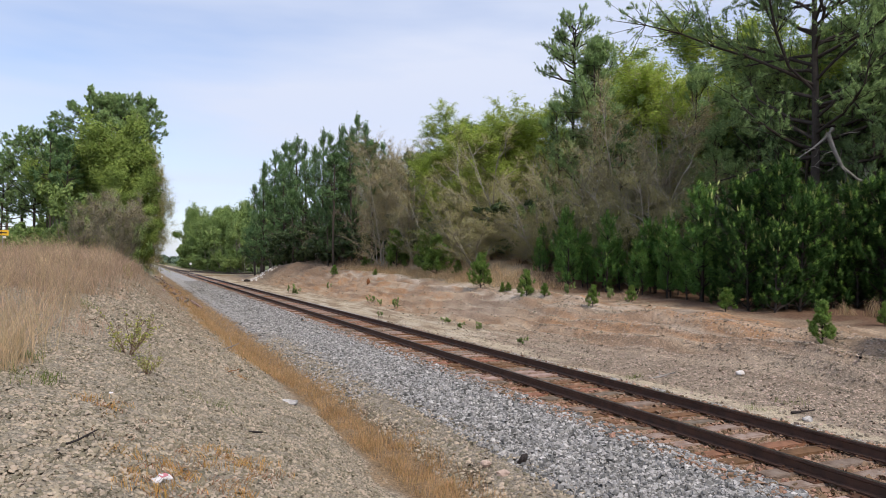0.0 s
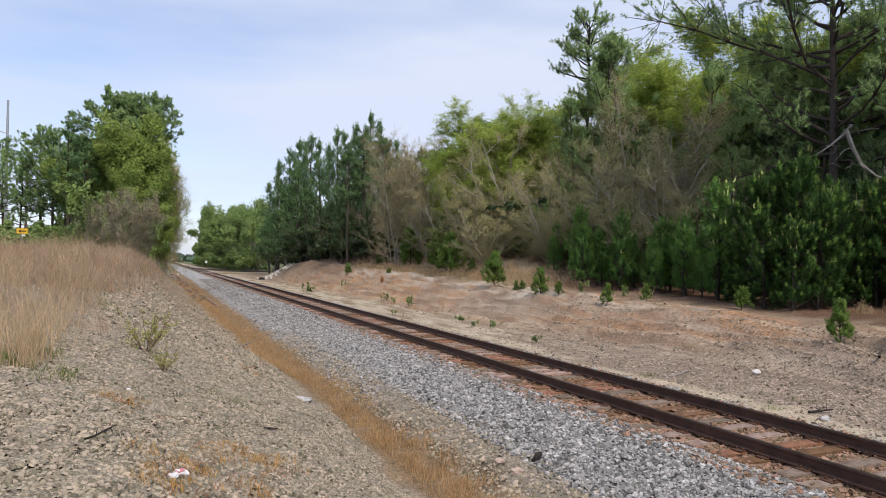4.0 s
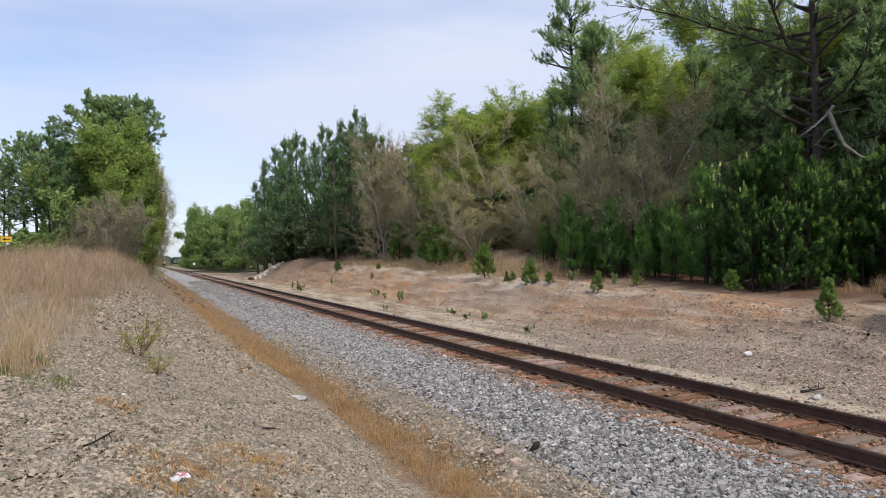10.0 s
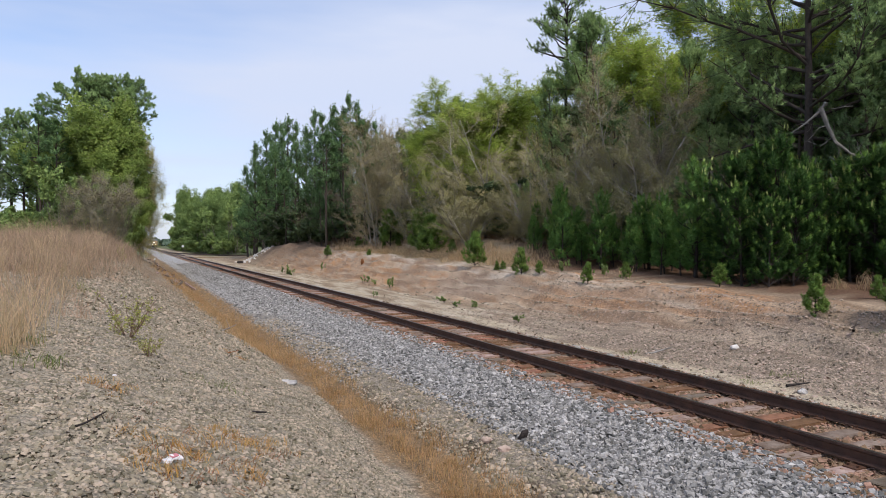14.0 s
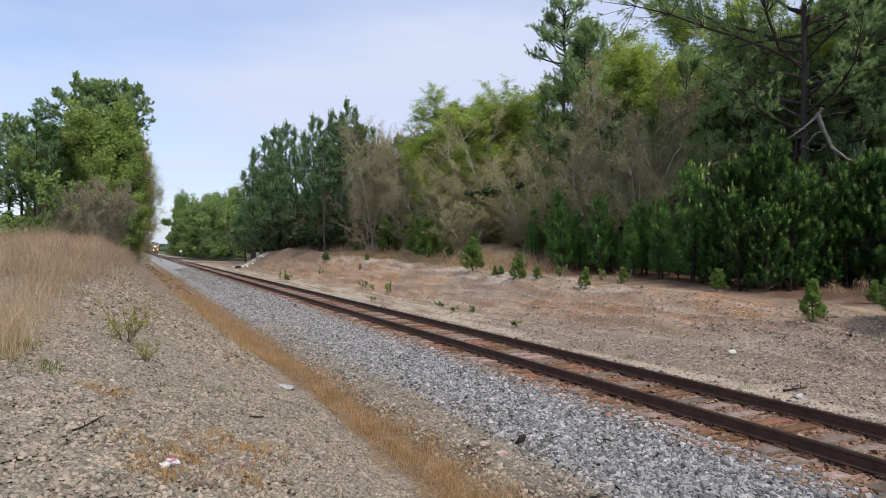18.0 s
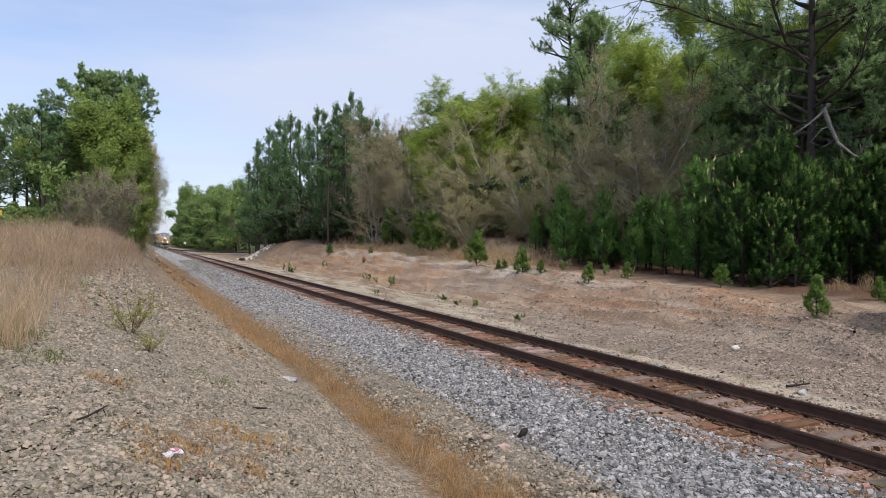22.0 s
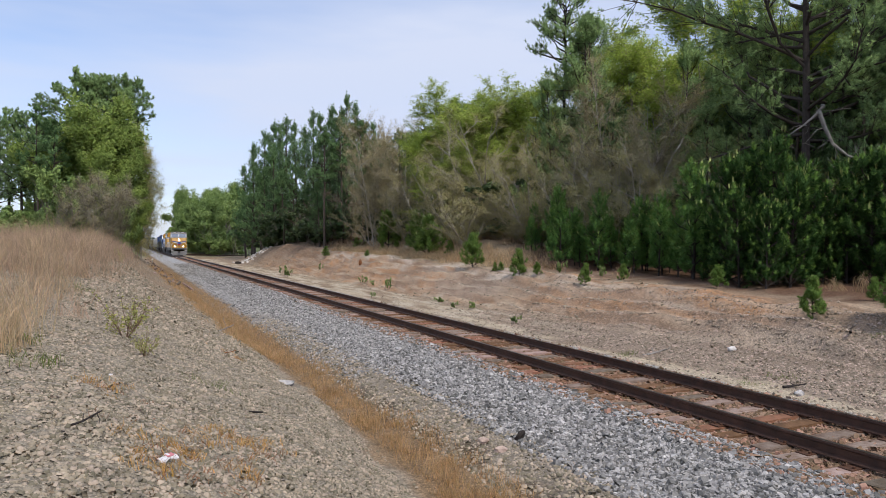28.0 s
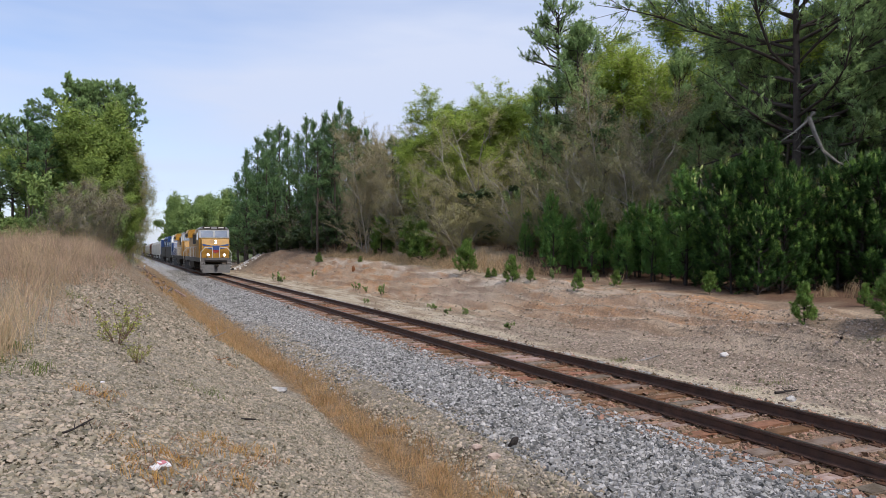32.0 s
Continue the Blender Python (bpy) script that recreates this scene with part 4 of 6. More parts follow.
def broad_tree(seed, h=12.0, wide=4.0, trunk_part=0.25, leaf="leaf_spring", size=0.11, leaf_count=14, twig_count=0, twig="twig", bark="bark_grey", forks=4, stems=1, thick=1.0, twig_long=0.075):
    """A broad-leaved tree or tall brush: forked stems, limbs, fine twigs and small leaves in uneven clumps."""
    rng = np.random.default_rng(seed)
    wood = Limbs(5)
    ends, dirs = [], []

    def grow(a, way, length, radius, level):
        line = bent(rng, a, way, length, 5, 0.13, 0.05)
        if level == 0:
            wood.add(line[[0, 2, 5]], np.linspace(radius, radius * 0.5, 3), 3)
        else:
            wood.add(line, np.linspace(radius, radius * 0.55, 6), 5 if level > 1 else 4)
        if level == 0:
            for w in (2, 3, 4, 5):
                ends.append(line[w])
                dirs.append(unit(line[-1] - line[0]))
            return
        for k in range(forks + rng.integers(0, 2)):
            q = rng.uniform(0.35 if stems == 1 or level < 3 else 0.02, 1.0)
            p = line[int(q * 5)]
            d = unit(line[-1] - line[0]) + rng.normal(0, 0.55, 3) * (1.15, 1.15, 0.6)
            grow(p, d, length * rng.uniform(0.5, 0.72), radius * 0.5, level - 1)

    for s in range(stems):
        a = rng.uniform(0, 2 * np.pi)
        tilt = 0.1 if stems == 1 else 0.38
        grow((rng.normal(0, 0.25) * (stems > 1), rng.normal(0, 0.25) * (stems > 1), 0), (math.cos(a) * tilt, math.sin(a) * tilt, 1), h * 0.5, 0.011 * h * thick / math.sqrt(stems), 3)
    e, d = np.array(ends), np.array(dirs)
    low = trunk_part * h
    keep = (e[:, 2] > low)
    e, d = e[keep], d[keep]
    # fit the crown into its height and width
    top, far = e[:, 2].max(), np.percentile(np.hypot(e[:, 0], e[:, 1]), 93)
    fitz, fitx = h * 0.97 / top, wide / far
    scale = np.array([fitx, fitx, fitz])
    e = e * scale
    wv = [v * scale for v in wood.v]
    wood.v = wv
    parts, idx = [], []
    if twig_count:
        tv = blades(rng, e, unit(d * scale + (0, 0, 0.15)), twig_count, twig_long * h, 0.0016 * h + 0.006, 0.6)
        parts.append(tv)
    if leaf_count:
        c = np.repeat(e, leaf_count, 0) + rng.normal(0, 0.024 * h, (len(e) * leaf_count, 3))
        lv = leaves(rng, c, size)
        # each leaf as two triangles
        q = lv.reshape(-1, 4, 3)
        tri = np.stack([q[:, 0], q[:, 1], q[:, 2], q[:, 0], q[:, 2], q[:, 3]], 1).reshape(-1, 3)
        parts.append(tri)
        idx = [len(tri) // 3]
    verts = np.concatenate(parts)
    nt = len(parts[0]) // 3 if twig_count else 0
    nm = rounded(rng, verts, np.array([0, 0, h * (0.5 + 0.3 * trunk_part)]), np.array([wide, wide, h * 0.5]))
    if leaf_count:
        near = np.repeat(e, leaf_count * 6, 0)
        nm[nt * 3:] = unit(nm[nt * 3:] + 0.8 * unit(verts[nt * 3:] - near))
    crown = mesh_of("crown", verts, shards(verts, 3), [M[twig], M[leaf]], index=np.r_[np.zeros(nt), np.ones(len(verts) // 3 - nt)], normals=nm)
    return wood.mesh("trunk", M[bark]), crown


def twig_tree(seed, h=8.0, wide=3.0, stems=5, lean=0.45, low=0.08, limbs=9, boughs=7, twigs=12, long=0.5, thin=0.013, buds=8, bud=0.028, leaf="bud_tan", twig="twig", bark="bark_pale", thick=1.0):
    """A leafless tree or tall brush: arching stems, limbs and boughs, a haze of fine twigs, and tiny buds along them."""
    rng = np.random.default_rng(seed)
    wood = Limbs(5)
    feet, ways = [], []
    for s in range(stems):
        a = 2 * np.pi * (s + rng.uniform(-0.3, 0.3)) / stems
        tilt = lean * rng.uniform(0.3, 1.2)
        stem = bent(rng, (0.12 * stems ** 0.5 * math.cos(a), 0.12 * stems ** 0.5 * math.sin(a), 0), (math.cos(a) * tilt, math.sin(a) * tilt, 1), h * rng.uniform(0.75, 1.0), 8, 0.07, 0.0)
        r = 0.0075 * h * thick * rng.uniform(0.7, 1.1) / math.sqrt(max(1, stems / 2))
        wood.add(stem, np.linspace(r, 0.012, 9))
        for k in range(limbs):
            q = rng.uniform(low, 1.0)
            a2 = rng.uniform(0, 2 * np.pi)
            p = stem[int(q * 8)]
            size = h * rng.uniform(0.2, 0.36) * (1.15 - 0.55 * q)
            limb = bent(rng, p, unit(stem[-1] - stem[0]) * 0.55 + (math.cos(a2) * 0.8, math.sin(a2) * 0.8, 0.15), size, 5, 0.14, 0.05)
            wood.add(limb, np.linspace(r * 0.45, 0.009, 6), 4)
            for j in range(boughs):
                p2 = limb[rng.integers(1, 6)]
                bough = bent(rng, p2, unit(limb[-1] - limb[0]) * 0.8 + rng.normal(0, 0.5, 3), size * rng.uniform(0.3, 0.55), 3, 0.15, 0.04)
                wood.add(bough[[0, 1, 3]], [0.012, 0.009, 0.006], 3)
                for t in range(twigs):
                    w = rng.random()
                    feet.append(bough[0] * (1 - w) + bough[-1] * w)
                    ways.append(unit(bough[-1] - bough[0]) * 0.8 + rng.normal(0, 0.45, 3) + (0, 0, 0.12))
    e, d = np.array(feet), unit(np.array(ways))
    far = np.percentile(np.hypot(e[:, 0], e[:, 1]), 95)
    scale = np.array([wide / far, wide / far, h * 0.95 / np.percentile(e[:, 2], 97)])
    e = e * scale
    wood.v = [v * scale for v in wood.v]
    e[:, 2] = np.maximum(e[:, 2], 0.05 * h)
    ln = long * rng.uniform(0.5, 1.3, (len(e), 1))
    side = unit(np.cross(d, rng.normal(0, 1, d.shape))) * thin / 2
    tv = np.stack([e - side, e + side, e + d * ln], 1).reshape(-1, 3)
    forks = e + d * ln * rng.uniform(0.2, 0.7, (len(e), 1))
    tv = np.concatenate([tv, blades(rng, forks, d, 2, long * 0.55, thin * 0.8, 0.55)])
    nt = len(tv) // 3
    parts = [tv]
    if buds:
        n = len(e) * buds
        at = np.repeat(e, buds, 0) + np.repeat(d * ln, buds, 0) * rng.uniform(0.1, 1.1, (n, 1)) + rng.normal(0, long * 0.13, (n, 3))
        q = leaves(rng, at, bud).reshape(-1, 4, 3)
        parts.append(np.stack([q[:, 0], q[:, 1], q[:, 2]], 1).reshape(-1, 3))
    verts = np.concatenate(parts)
    nm = rounded(rng, verts, np.array([0, 0, h * 0.45]), np.array([wide, wide, h * 0.55]), rough=0.35)
    crown = mesh_of("crown", verts, shards(verts, 3), [M[twig], M[leaf]], index=np.r_[np.zeros(nt), np.ones(len(verts) // 3 - nt)], normals=nm)
    return wood.mesh("trunk", M[bark]), crown


def leggy_bush(seed, h=0.7, stems=13):
    """A thin bush: a fan of bare stems with a few side twigs and small leaves."""
    rng = np.random.default_rng(seed)
    wood = Limbs(4)
    spots = []
    for k in range(stems):
        a = rng.uniform(0, 2 * np.pi)
        line = bent(rng, (rng.normal(0, 0.015), rng.normal(0, 0.015), 0), (math.cos(a) * 0.55, math.sin(a) * 0.55, 1), h * rng.uniform(0.6, 1.1), 6, 0.1, 0.03)
        wood.add(line, np.linspace(0.0075, 0.003, 7))
        for t in range(5):
            i = rng.integers(2, 7)
            side = bent(rng, line[i], unit(line[-1] - line[0]) + rng.normal(0, 0.6, 3), h * rng.uniform(0.12, 0.3), 3, 0.15, 0.05)
            wood.add(side, np.linspace(0.004, 0.002, 4), 3)
            for p in side[1:]:
                for _ in range(4):
                    spots.append(p + rng.normal(0, 0.018, 3))
    q = leaves(rng, np.array(spots), 0.017).reshape(-1, 4, 3)
    return wood.mesh("stems", M["bark_red"]), mesh_of("crown", q.reshape(-1, 3), shards(q.reshape(-1, 3), 4), [M["leaf_olive_bright"]])


def plant_all(proto, base_h, rows, group, seed, sink=0.1):
    """Copies of the prototypes at (x, y, height[, width]) with their own turn and lean."""
    rng = np.random.default_rng(seed)
    for i, (x, y, h, *w) in enumerate(rows):
        ob = proto[i % len(proto)]
        k = h / base_h
        kx = w[0] if w else k * rng.uniform(0.9, 1.12)
        m = pose(x, y, float(ground_z(x, y)) - sink * min(1, k), rng.normal(0, 1.5), rng.normal(0, 1.5), rng.uniform(0, 360)) @ Matrix.Diagonal((kx, kx, k, 1))
        tagged(copy_thing(ob, m), group=group)


def retire(obs):
    """Removes the prototypes once they are copied."""
    for ob in obs:
        for o in (*ob.children_recursive, ob):
            bpy.data.objects.remove(o)


DARK_PINES = [
    (10.2, 128.9, 16.4),
    (10.8, 125.3, 19.9),
    (11.5, 120.6, 21.4),
    (11.9, 113.8, 21.4),
    (11.9, 106.1, 19.3),
    (11.8, 100.7, 18.8),
    (11.7, 91.9, 16.0),
    (13.0, 93.5, 15.8),
    (12.2, 85.1, 16.2),
    (11.8, 78.7, 14.7),
    (13.4, 82.3, 16.3),
    (12.8, 76.0, 15.0),
    (13.0, 73.7, 16.1),
    (14.9, 77.3, 15.9),
    (16.1, 76.7, 13.8),
    (18.3, 80.1, 14.1),
    (9.9, 108.1, 12.9),
    (9.5, 84.1, 9.6),
    (9.3, 71.0, 6.7),
    (10.7, 67.1, 6.2),
    (9.6, 114.8, 15.4),
    (9.9, 99.3, 13.6),
]
FAR_GREENS = [
    (9.4, 321.6, 24.9, 5.41),
    (10.8, 293.5, 24.7, 4.96),
    (13.3, 281.3, 25.4, 5.43),
    (15.0, 247.6, 22.4, 5.30),
    (16.0, 214.2, 20.1, 5.05),
    (16.2, 186.6, 18.8, 4.43),
    (11.3, 155.8, 13.8, 3.08),
    (13.7, 352.6, 22.6, 5.41),
    (15.2, 154.0, 16.9, 3.08),
    (12.6, 170.0, 15.5, 4.0),
    (12.8, 200.0, 17.5, 4.6),
    (13.0, 230.0, 20.0, 4.8),
    (12.4, 262.0, 22.5, 5.0),
    (9.2, 240.0, 16.0, 3.4),
    (9.4, 276.0, 19.0, 3.8),
]
BROWN_TREES = [
    (10.9, 57.5, 10.3, 2.30),
    (11.6, 61.0, 12.3, 2.63),
    (12.2, 54.5, 10.4, 2.10),
    (13.4, 63.5, 11.8, 2.30),
    (17.4, 33.2, 11.0, 2.40),
    (18.3, 30.0, 10.0, 2.30),
]
SPRING_TREES = [
    (16.2, 48.1, 13.1, 2.66),
    (18.3, 46.1, 14.4, 2.6),
    (14.8, 49.8, 11.8, 2.03),
    (16.0, 54.8, 12.1, 1.97),
    (16.9, 52.2, 14.0, 2.62),
    (18.8, 50.3, 15.2, 2.9),
    (27.3, 43.0, 17.5, 3.10),
    (26.5, 39.0, 16.5, 3.2),
    (28.5, 27.5, 15.5, 3.4),
    (27.0, 33.0, 15.5, 3.2),
]
BARE_BRUSH = [
    (12.1, 47.7, 5.3, 1.92),
    (12.8, 45.2, 8.4, 2.26),
    (14.7, 44.4, 10.8, 3.08),
    (15.6, 41.8, 10.6, 2.76),
    (11.8, 41.3, 4.6, 2.08),
    (14.6, 37.8, 7.6, 1.99),
    (16.0, 35.0, 8.0, 2.07),
    (16.3, 32.6, 7.4, 1.97),
    (17.1, 30.1, 8.2, 2.34),
    (18.1, 28.5, 7.7, 1.82),
    (15.6, 29.7, 5.5, 1.67),
    (14.7, 36.7, 4.3, 1.76),
    (12.1, 52.2, 4.2, 1.84),
]
AIRY_PINE = [
    (18.8, 40.3, 17.6),
]
DENSE_PINE = [
    (18.1, 36.9, 15.0),
    (19.6, 37.8, 15.2),
    (17.1, 38.9, 11.5),
    (22.1, 32.2, 12.7),
    (22.2, 30.0, 11.2),
    (22.5, 27.6, 12.7),
    (19.0, 27.0, 8.3),
    (26.2, 23.7, 13.7),
    (26.3, 21.5, 12.2),
    (26.5, 28.0, 12.3),
    (23.1, 20.8, 8.7),
]
MID_PINES = [
    (13.0, 34.2, 3.1),
    (12.4, 32.2, 3.8),
    (12.2, 30.1, 3.9),
    (13.1, 29.7, 4.0),
    (13.4, 28.5, 3.7),
    (13.4, 27.4, 3.0),
    (13.5, 26.2, 3.6),
    (13.5, 25.1, 3.5),
    (13.4, 24.1, 3.8),
    (13.4, 23.0, 3.5),
    (13.3, 21.9, 4.6),
    (12.7, 20.0, 5.3),
    (13.2, 19.2, 6.8),
    (13.6, 18.5, 5.6),
    (14.5, 18.1, 5.6),
    (13.2, 17.6, 4.6),
    (15.2, 17.8, 4.3),
    (16.0, 17.4, 4.6),
    (16.3, 16.7, 5.9),
    (16.5, 16.1, 5.5),
    (17.5, 15.6, 5.2),
    (11.9, 18.7, 3.7),
    (12.0, 17.6, 3.9),
    (12.6, 20.6, 2.9),
]
LEFT_PINES = [
    (-13.8, 80.0, 13.5),
    (-15.9, 79.0, 12.8),
    (-17.6, 92.1, 15.0),
    (-18.5, 79.3, 14.6),
    (-20.2, 84.5, 15.8),
    (-22.0, 83.1, 12.4),
    (-25.3, 93.4, 15.8),
    (-18.1, 85.7, 14.2),
]
LEFT_GREENS = [
    (-10.4, 70.5, 12.6, 2.9),
    (-10.9, 73.6, 14.0, 2.98),
    (-9.1, 70.6, 13.4, 2.36),
    (-12.2, 72.0, 11.4, 2.36),
    (-8.6, 68.2, 10.2, 2.03),
    (-13.8, 75.0, 10.4, 2.44),
    (-8.2, 65.8, 6.7, 1.48),
    (-16.5, 78.4, 10.5, 2.51),
]
LEFT_OCHRE = [
    (-7.1, 74.1, 12.6, 1.67),
    (-6.8, 71.8, 10.3, 1.35),
]
LEFT_BRUSH = [
    (-10.8, 51.6, 4.8, 1.70),
    (-9.5, 53.2, 5.0, 1.58),
    (-12.5, 56.8, 4.3, 1.85),
    (-13.3, 54.9, 3.7, 1.58),
    (-15.1, 58.0, 3.8, 1.85),
    (-17.4, 64.5, 5.1, 2.03),
    (-20.3, 71.3, 6.2, 1.97),
    (-8.7, 57.3, 4.0, 1.07),
]
SMALL_PINES = [
    (10.9, 54.2, 3.06), (10.5, 54.6, 0.71), (11.0, 52.5, 0.69), (10.6, 47.3, 3.05), (10.1, 43.8, 2.85), (10.6, 41.3, 1.01), (8.5, 33.8, 1.89), (8.3, 30.9, 0.52), (8.5, 30.6, 0.48), (8.2, 28.3, 1.28), (8.5, 27.2, 0.62),
    (8.2, 23.1, 0.84), (12.8, 28.1, 0.61), (10.0, 22.9, 0.69), (10.6, 18.5, 0.84), (7.9, 12.6, 1.08), (8.3, 51.9, 0.54), (11.7, 13.5, 0.72), (8.4, 10.5, 1.55), (15.0, 22.8, 1.01), (7.6, 61.9, 0.98), (10.2, 61.1, 1.04),
]


rng = np.random.default_rng(47)
ROW_PINES = [(np.interp(y, [17, 23, 36], [15.0, 14.4, 14.0]) + rng.normal(0, 0.4), y, rng.uniform(2.2, 4.2)) for y in np.arange(26.5, 36, 4.4)]
ROW_PINES += [(12.7 + 1.9 * rng.random(), y + rng.normal(0, 0.2), rng.uniform(1.9, 3.1)) for y in np.arange(22.4, 35, 0.62)]


def pine_kind(name, label, seeds, maker, **kw):
    return [tree_thing(name, label, "tree", *maker(s, **kw)) for s in seeds]


protos = []


def grove(made, base_h, rows, group, seed, base_w=None, sink=0.1):
    rows = [(r[0], r[1], r[2] - (float(plateau_lift(r[0], r[1])) if r[2] > 5 else 0), *r[3:]) for r in rows]
    rows = [(r[0], r[1], r[2]) if base_w is None or len(r) < 4 else (r[0], r[1], r[2], r[3] / base_w) for r in rows]
    plant_all(made, base_h, rows, group, seed, sink)
    protos.extend(made)


rng = np.random.default_rng(34)
LOW_BRUSH = [(np.interp(y, [33, 45, 66], [15.2, 13.8, 13.4]) + rng.normal(0, 0.4), y, rng.uniform(1.8, 3.2), rng.uniform(1.3, 1.9)) for y in np.arange(33, 62, 2.1)]
DARK = dict(h=15.0, bare=0.12, reach=2.5, taper=0.84, limbs=52, mat="needles_mid", blade=(0.32, 0.075), twigs=1.5, per=2, count=5, plume=2.2, rise=1.5, fan=0.6)
grove(pine_kind("pine_tree", "tall dark green pine with a slender trunk in the wood's edge", (1, 2, 3), tall_pine, **DARK), 15.0, DARK_PINES, "pines at the wood's edge", 31)
grove([tree_thing("deciduous_tree", "far bright green broad-leaved tree along the track", "tree", *broad_tree(s, 18, 5.0, 0.02, "leaf_far", 0.2, 48, 0)) for s in (4, 5)], 18.0, FAR_GREENS, "far trees beside the track", 32, 4.2)
grove([tree_thing("budding_tree", "pinkish brown budding tree with fine twigs", "tree", *twig_tree(s, 11, 2.6, stems=3, lean=0.22, limbs=15, boughs=8, twigs=11, long=0.55, thin=0.016, buds=7, bud=0.034)) for s in (6, 7)], 11.0, BROWN_TREES, "budding trees", 33, 2.2)
grove([tree_thing("deciduous_tree", "bright yellow-green broad-leaved tree in spring leaf", "tree", *twig_tree(s, 14, 3.0, stems=4, lean=0.36, low=0.15, limbs=13, boughs=8, twigs=10, long=0.7, thin=0.014, buds=20, bud=0.085, leaf="leaf_spring", bark="bark_grey")) for s in (8, 9)], 14.0, [(x, y, h * (0.9 if x < 20 else 1.0), w) for x, y, h, w in SPRING_TREES], "trees in spring leaf", 34, 1.85)
grove([tree_thing("bare_brush", "grey-brown bare brush with arching stems and a haze of twigs", "shrub", *twig_tree(s, 8, 3.0, stems=6, lean=0.62, low=0.04, long=0.5, thin=0.013, buds=8, bud=0.03, leaf="bud_olive", thick=2.2, twigs=10)) for s in (10, 11, 12)], 8.0, [(x, y, h * 0.88, w * 1.2) for x, y, h, w in BARE_BRUSH] + LOW_BRUSH, "bare brush at the wood's edge", 35, 2.3)
grove(pine_kind("pine_tree", "tall airy pine with an open round crown", (21,), tall_pine, h=17.6, bare=0.73, reach=3.2, limbs=38, drop=0.0, blade=(0.2, 0.036), per=3, count=7, twigs=2.8, sub_len=(0.12, 0.28), inner=0.5, dome=True, bark="bark_dark"), 17.6, AIRY_PINE, "", 36)
grove(pine_kind("pine_tree", "dense dark pine with upswept plumes of needles", (22, 23, 24), tall_pine, h=13.0, bare=0.1, reach=3.0, limbs=48, mat="needles", blade=(0.27, 0.055), per=3, count=6, plume=1.8, rise=1.1, fan=0.65), 13.0, DENSE_PINE, "dense pines", 37)
great = tagged(empty("pine_tree", pose(18.2, 20.9, float(ground_z(18.2, 20.9)) - 0.1, 0, 0, 70)), "great old pine with long crooked limbs and dead branches", "tree")
wood_me, crown_me = tall_pine(25, h=19.5, bare=0.3, reach=7.4, limbs=60, mat="needles", blade=(0.2, 0.034), twigs=4.6, per=3, count=9, lean=0.008, taper=0.25, rise=0.1, plume=1.7, fan=0.8, sub_len=(0.08, 0.24), bark="bark_dark")
part_mesh("trunk", wood_me, great)
part_mesh("crown", crown_me, great)
rng = np.random.default_rng(26)
dead = Limbs(5)
turned = np.array(great.matrix_world.inverted())


def dead_limb(points, r):
    pts = np.array([turned[:3, :3] @ np.array(q_) + turned[:3, 3] for q_ in points])
    dead.add(pts, np.linspace(r, r * 0.25, len(pts)))


dead_limb([(16.9, 19.3, 7.9), (17.0, 19.1, 7.2), (17.2, 18.9, 6.5), (17.7, 18.6, 6.0), (18.3, 18.2, 5.75)], 0.11)
dead_limb([(16.9, 19.3, 7.8), (16.5, 19.7, 7.3), (16.0, 20.0, 6.9)], 0.06)
dead_limb([(17.2, 18.9, 6.5), (17.2, 18.7, 6.1), (17.0, 18.7, 5.7)], 0.05)
dead_limb([(18.6, 20.4, 8.4), (17.9, 19.9, 8.2), (16.9, 19.3, 7.9)], 0.12)
for k in range(14):
    p0 = np.array((rng.uniform(16.0, 18.3), rng.uniform(18.4, 19.8), rng.uniform(5.6, 8.0)))
    dead_limb(bent(rng, p0, rng.normal(0, 1, 3), rng.uniform(0.5, 1.1), 3, 0.35, 0.0), 0.018)
part_mesh("dead_bough", dead.mesh("dead_bough", M["dead_wood"]), great, "pale dead broken bough")
YOUNG = dict(h=4.5, blunt=0.5, blade=(0.2, 0.026), foot=0.1, count=18, shoot=0.5, every=0.46, nodes=6)
grove(pine_kind("young_pine", "young green pine with a bare foot at the wood's edge", (41, 42, 43), young_pine, mat="needles_row", spread=0.26, limbs=4, tips=0.7, **YOUNG), 4.5, [(x + (0.5 if i % 2 else -0.5), y, h * (0.72, 1.08, 0.86)[i % 3]) for i, (x, y, h) in enumerate(r for r in MID_PINES if r[1] > 21.5)] + ROW_PINES, "young pines along the wood's edge", 39)
# these needles carry the shade of the dense stand in their colour
grove(pine_kind("young_pine", "green young pine darkened as if in shade, with pale upright candles", (46, 47, 48), young_pine, spread=0.36, limbs=5, candles=0.35, tips=0.5, **dict(YOUNG, foot=0.03)), 4.5, [(x, y, h * (0.94, 0.78, 1.02, 0.86)[i % 4]) for i, (x, y, h) in enumerate(r for r in MID_PINES if r[1] <= 21.5)], "dense young pines beside the great pine", 38)
grove(pine_kind("pine_sapling", "small bright green pine sapling on the clay bank", (44, 45), young_pine, h=1.8, blade=(0.17, 0.026), spread=0.40, every=0.27, shoot=0.27, count=17, mat="needles_sapling", candles=0.15), 1.8, SMALL_PINES, "pine saplings on the bank", 40, sink=0.03)
grove(pine_kind("pine_tree", "tall old pine with a broad domed grey-green crown", (58, 59), tall_pine, h=19.0, bare=0.72, reach=5.1, limbs=46, drop=-0.1, blade=(0.30, 0.07), per=4, count=6, twigs=2.2, sub_len=(0.1, 0.22), inner=0.5, dome=True), 19.0, [(-13.6, 83.5, 17.0), (-10.3, 84.5, 17.7)], "domed pines behind the bank", 45)
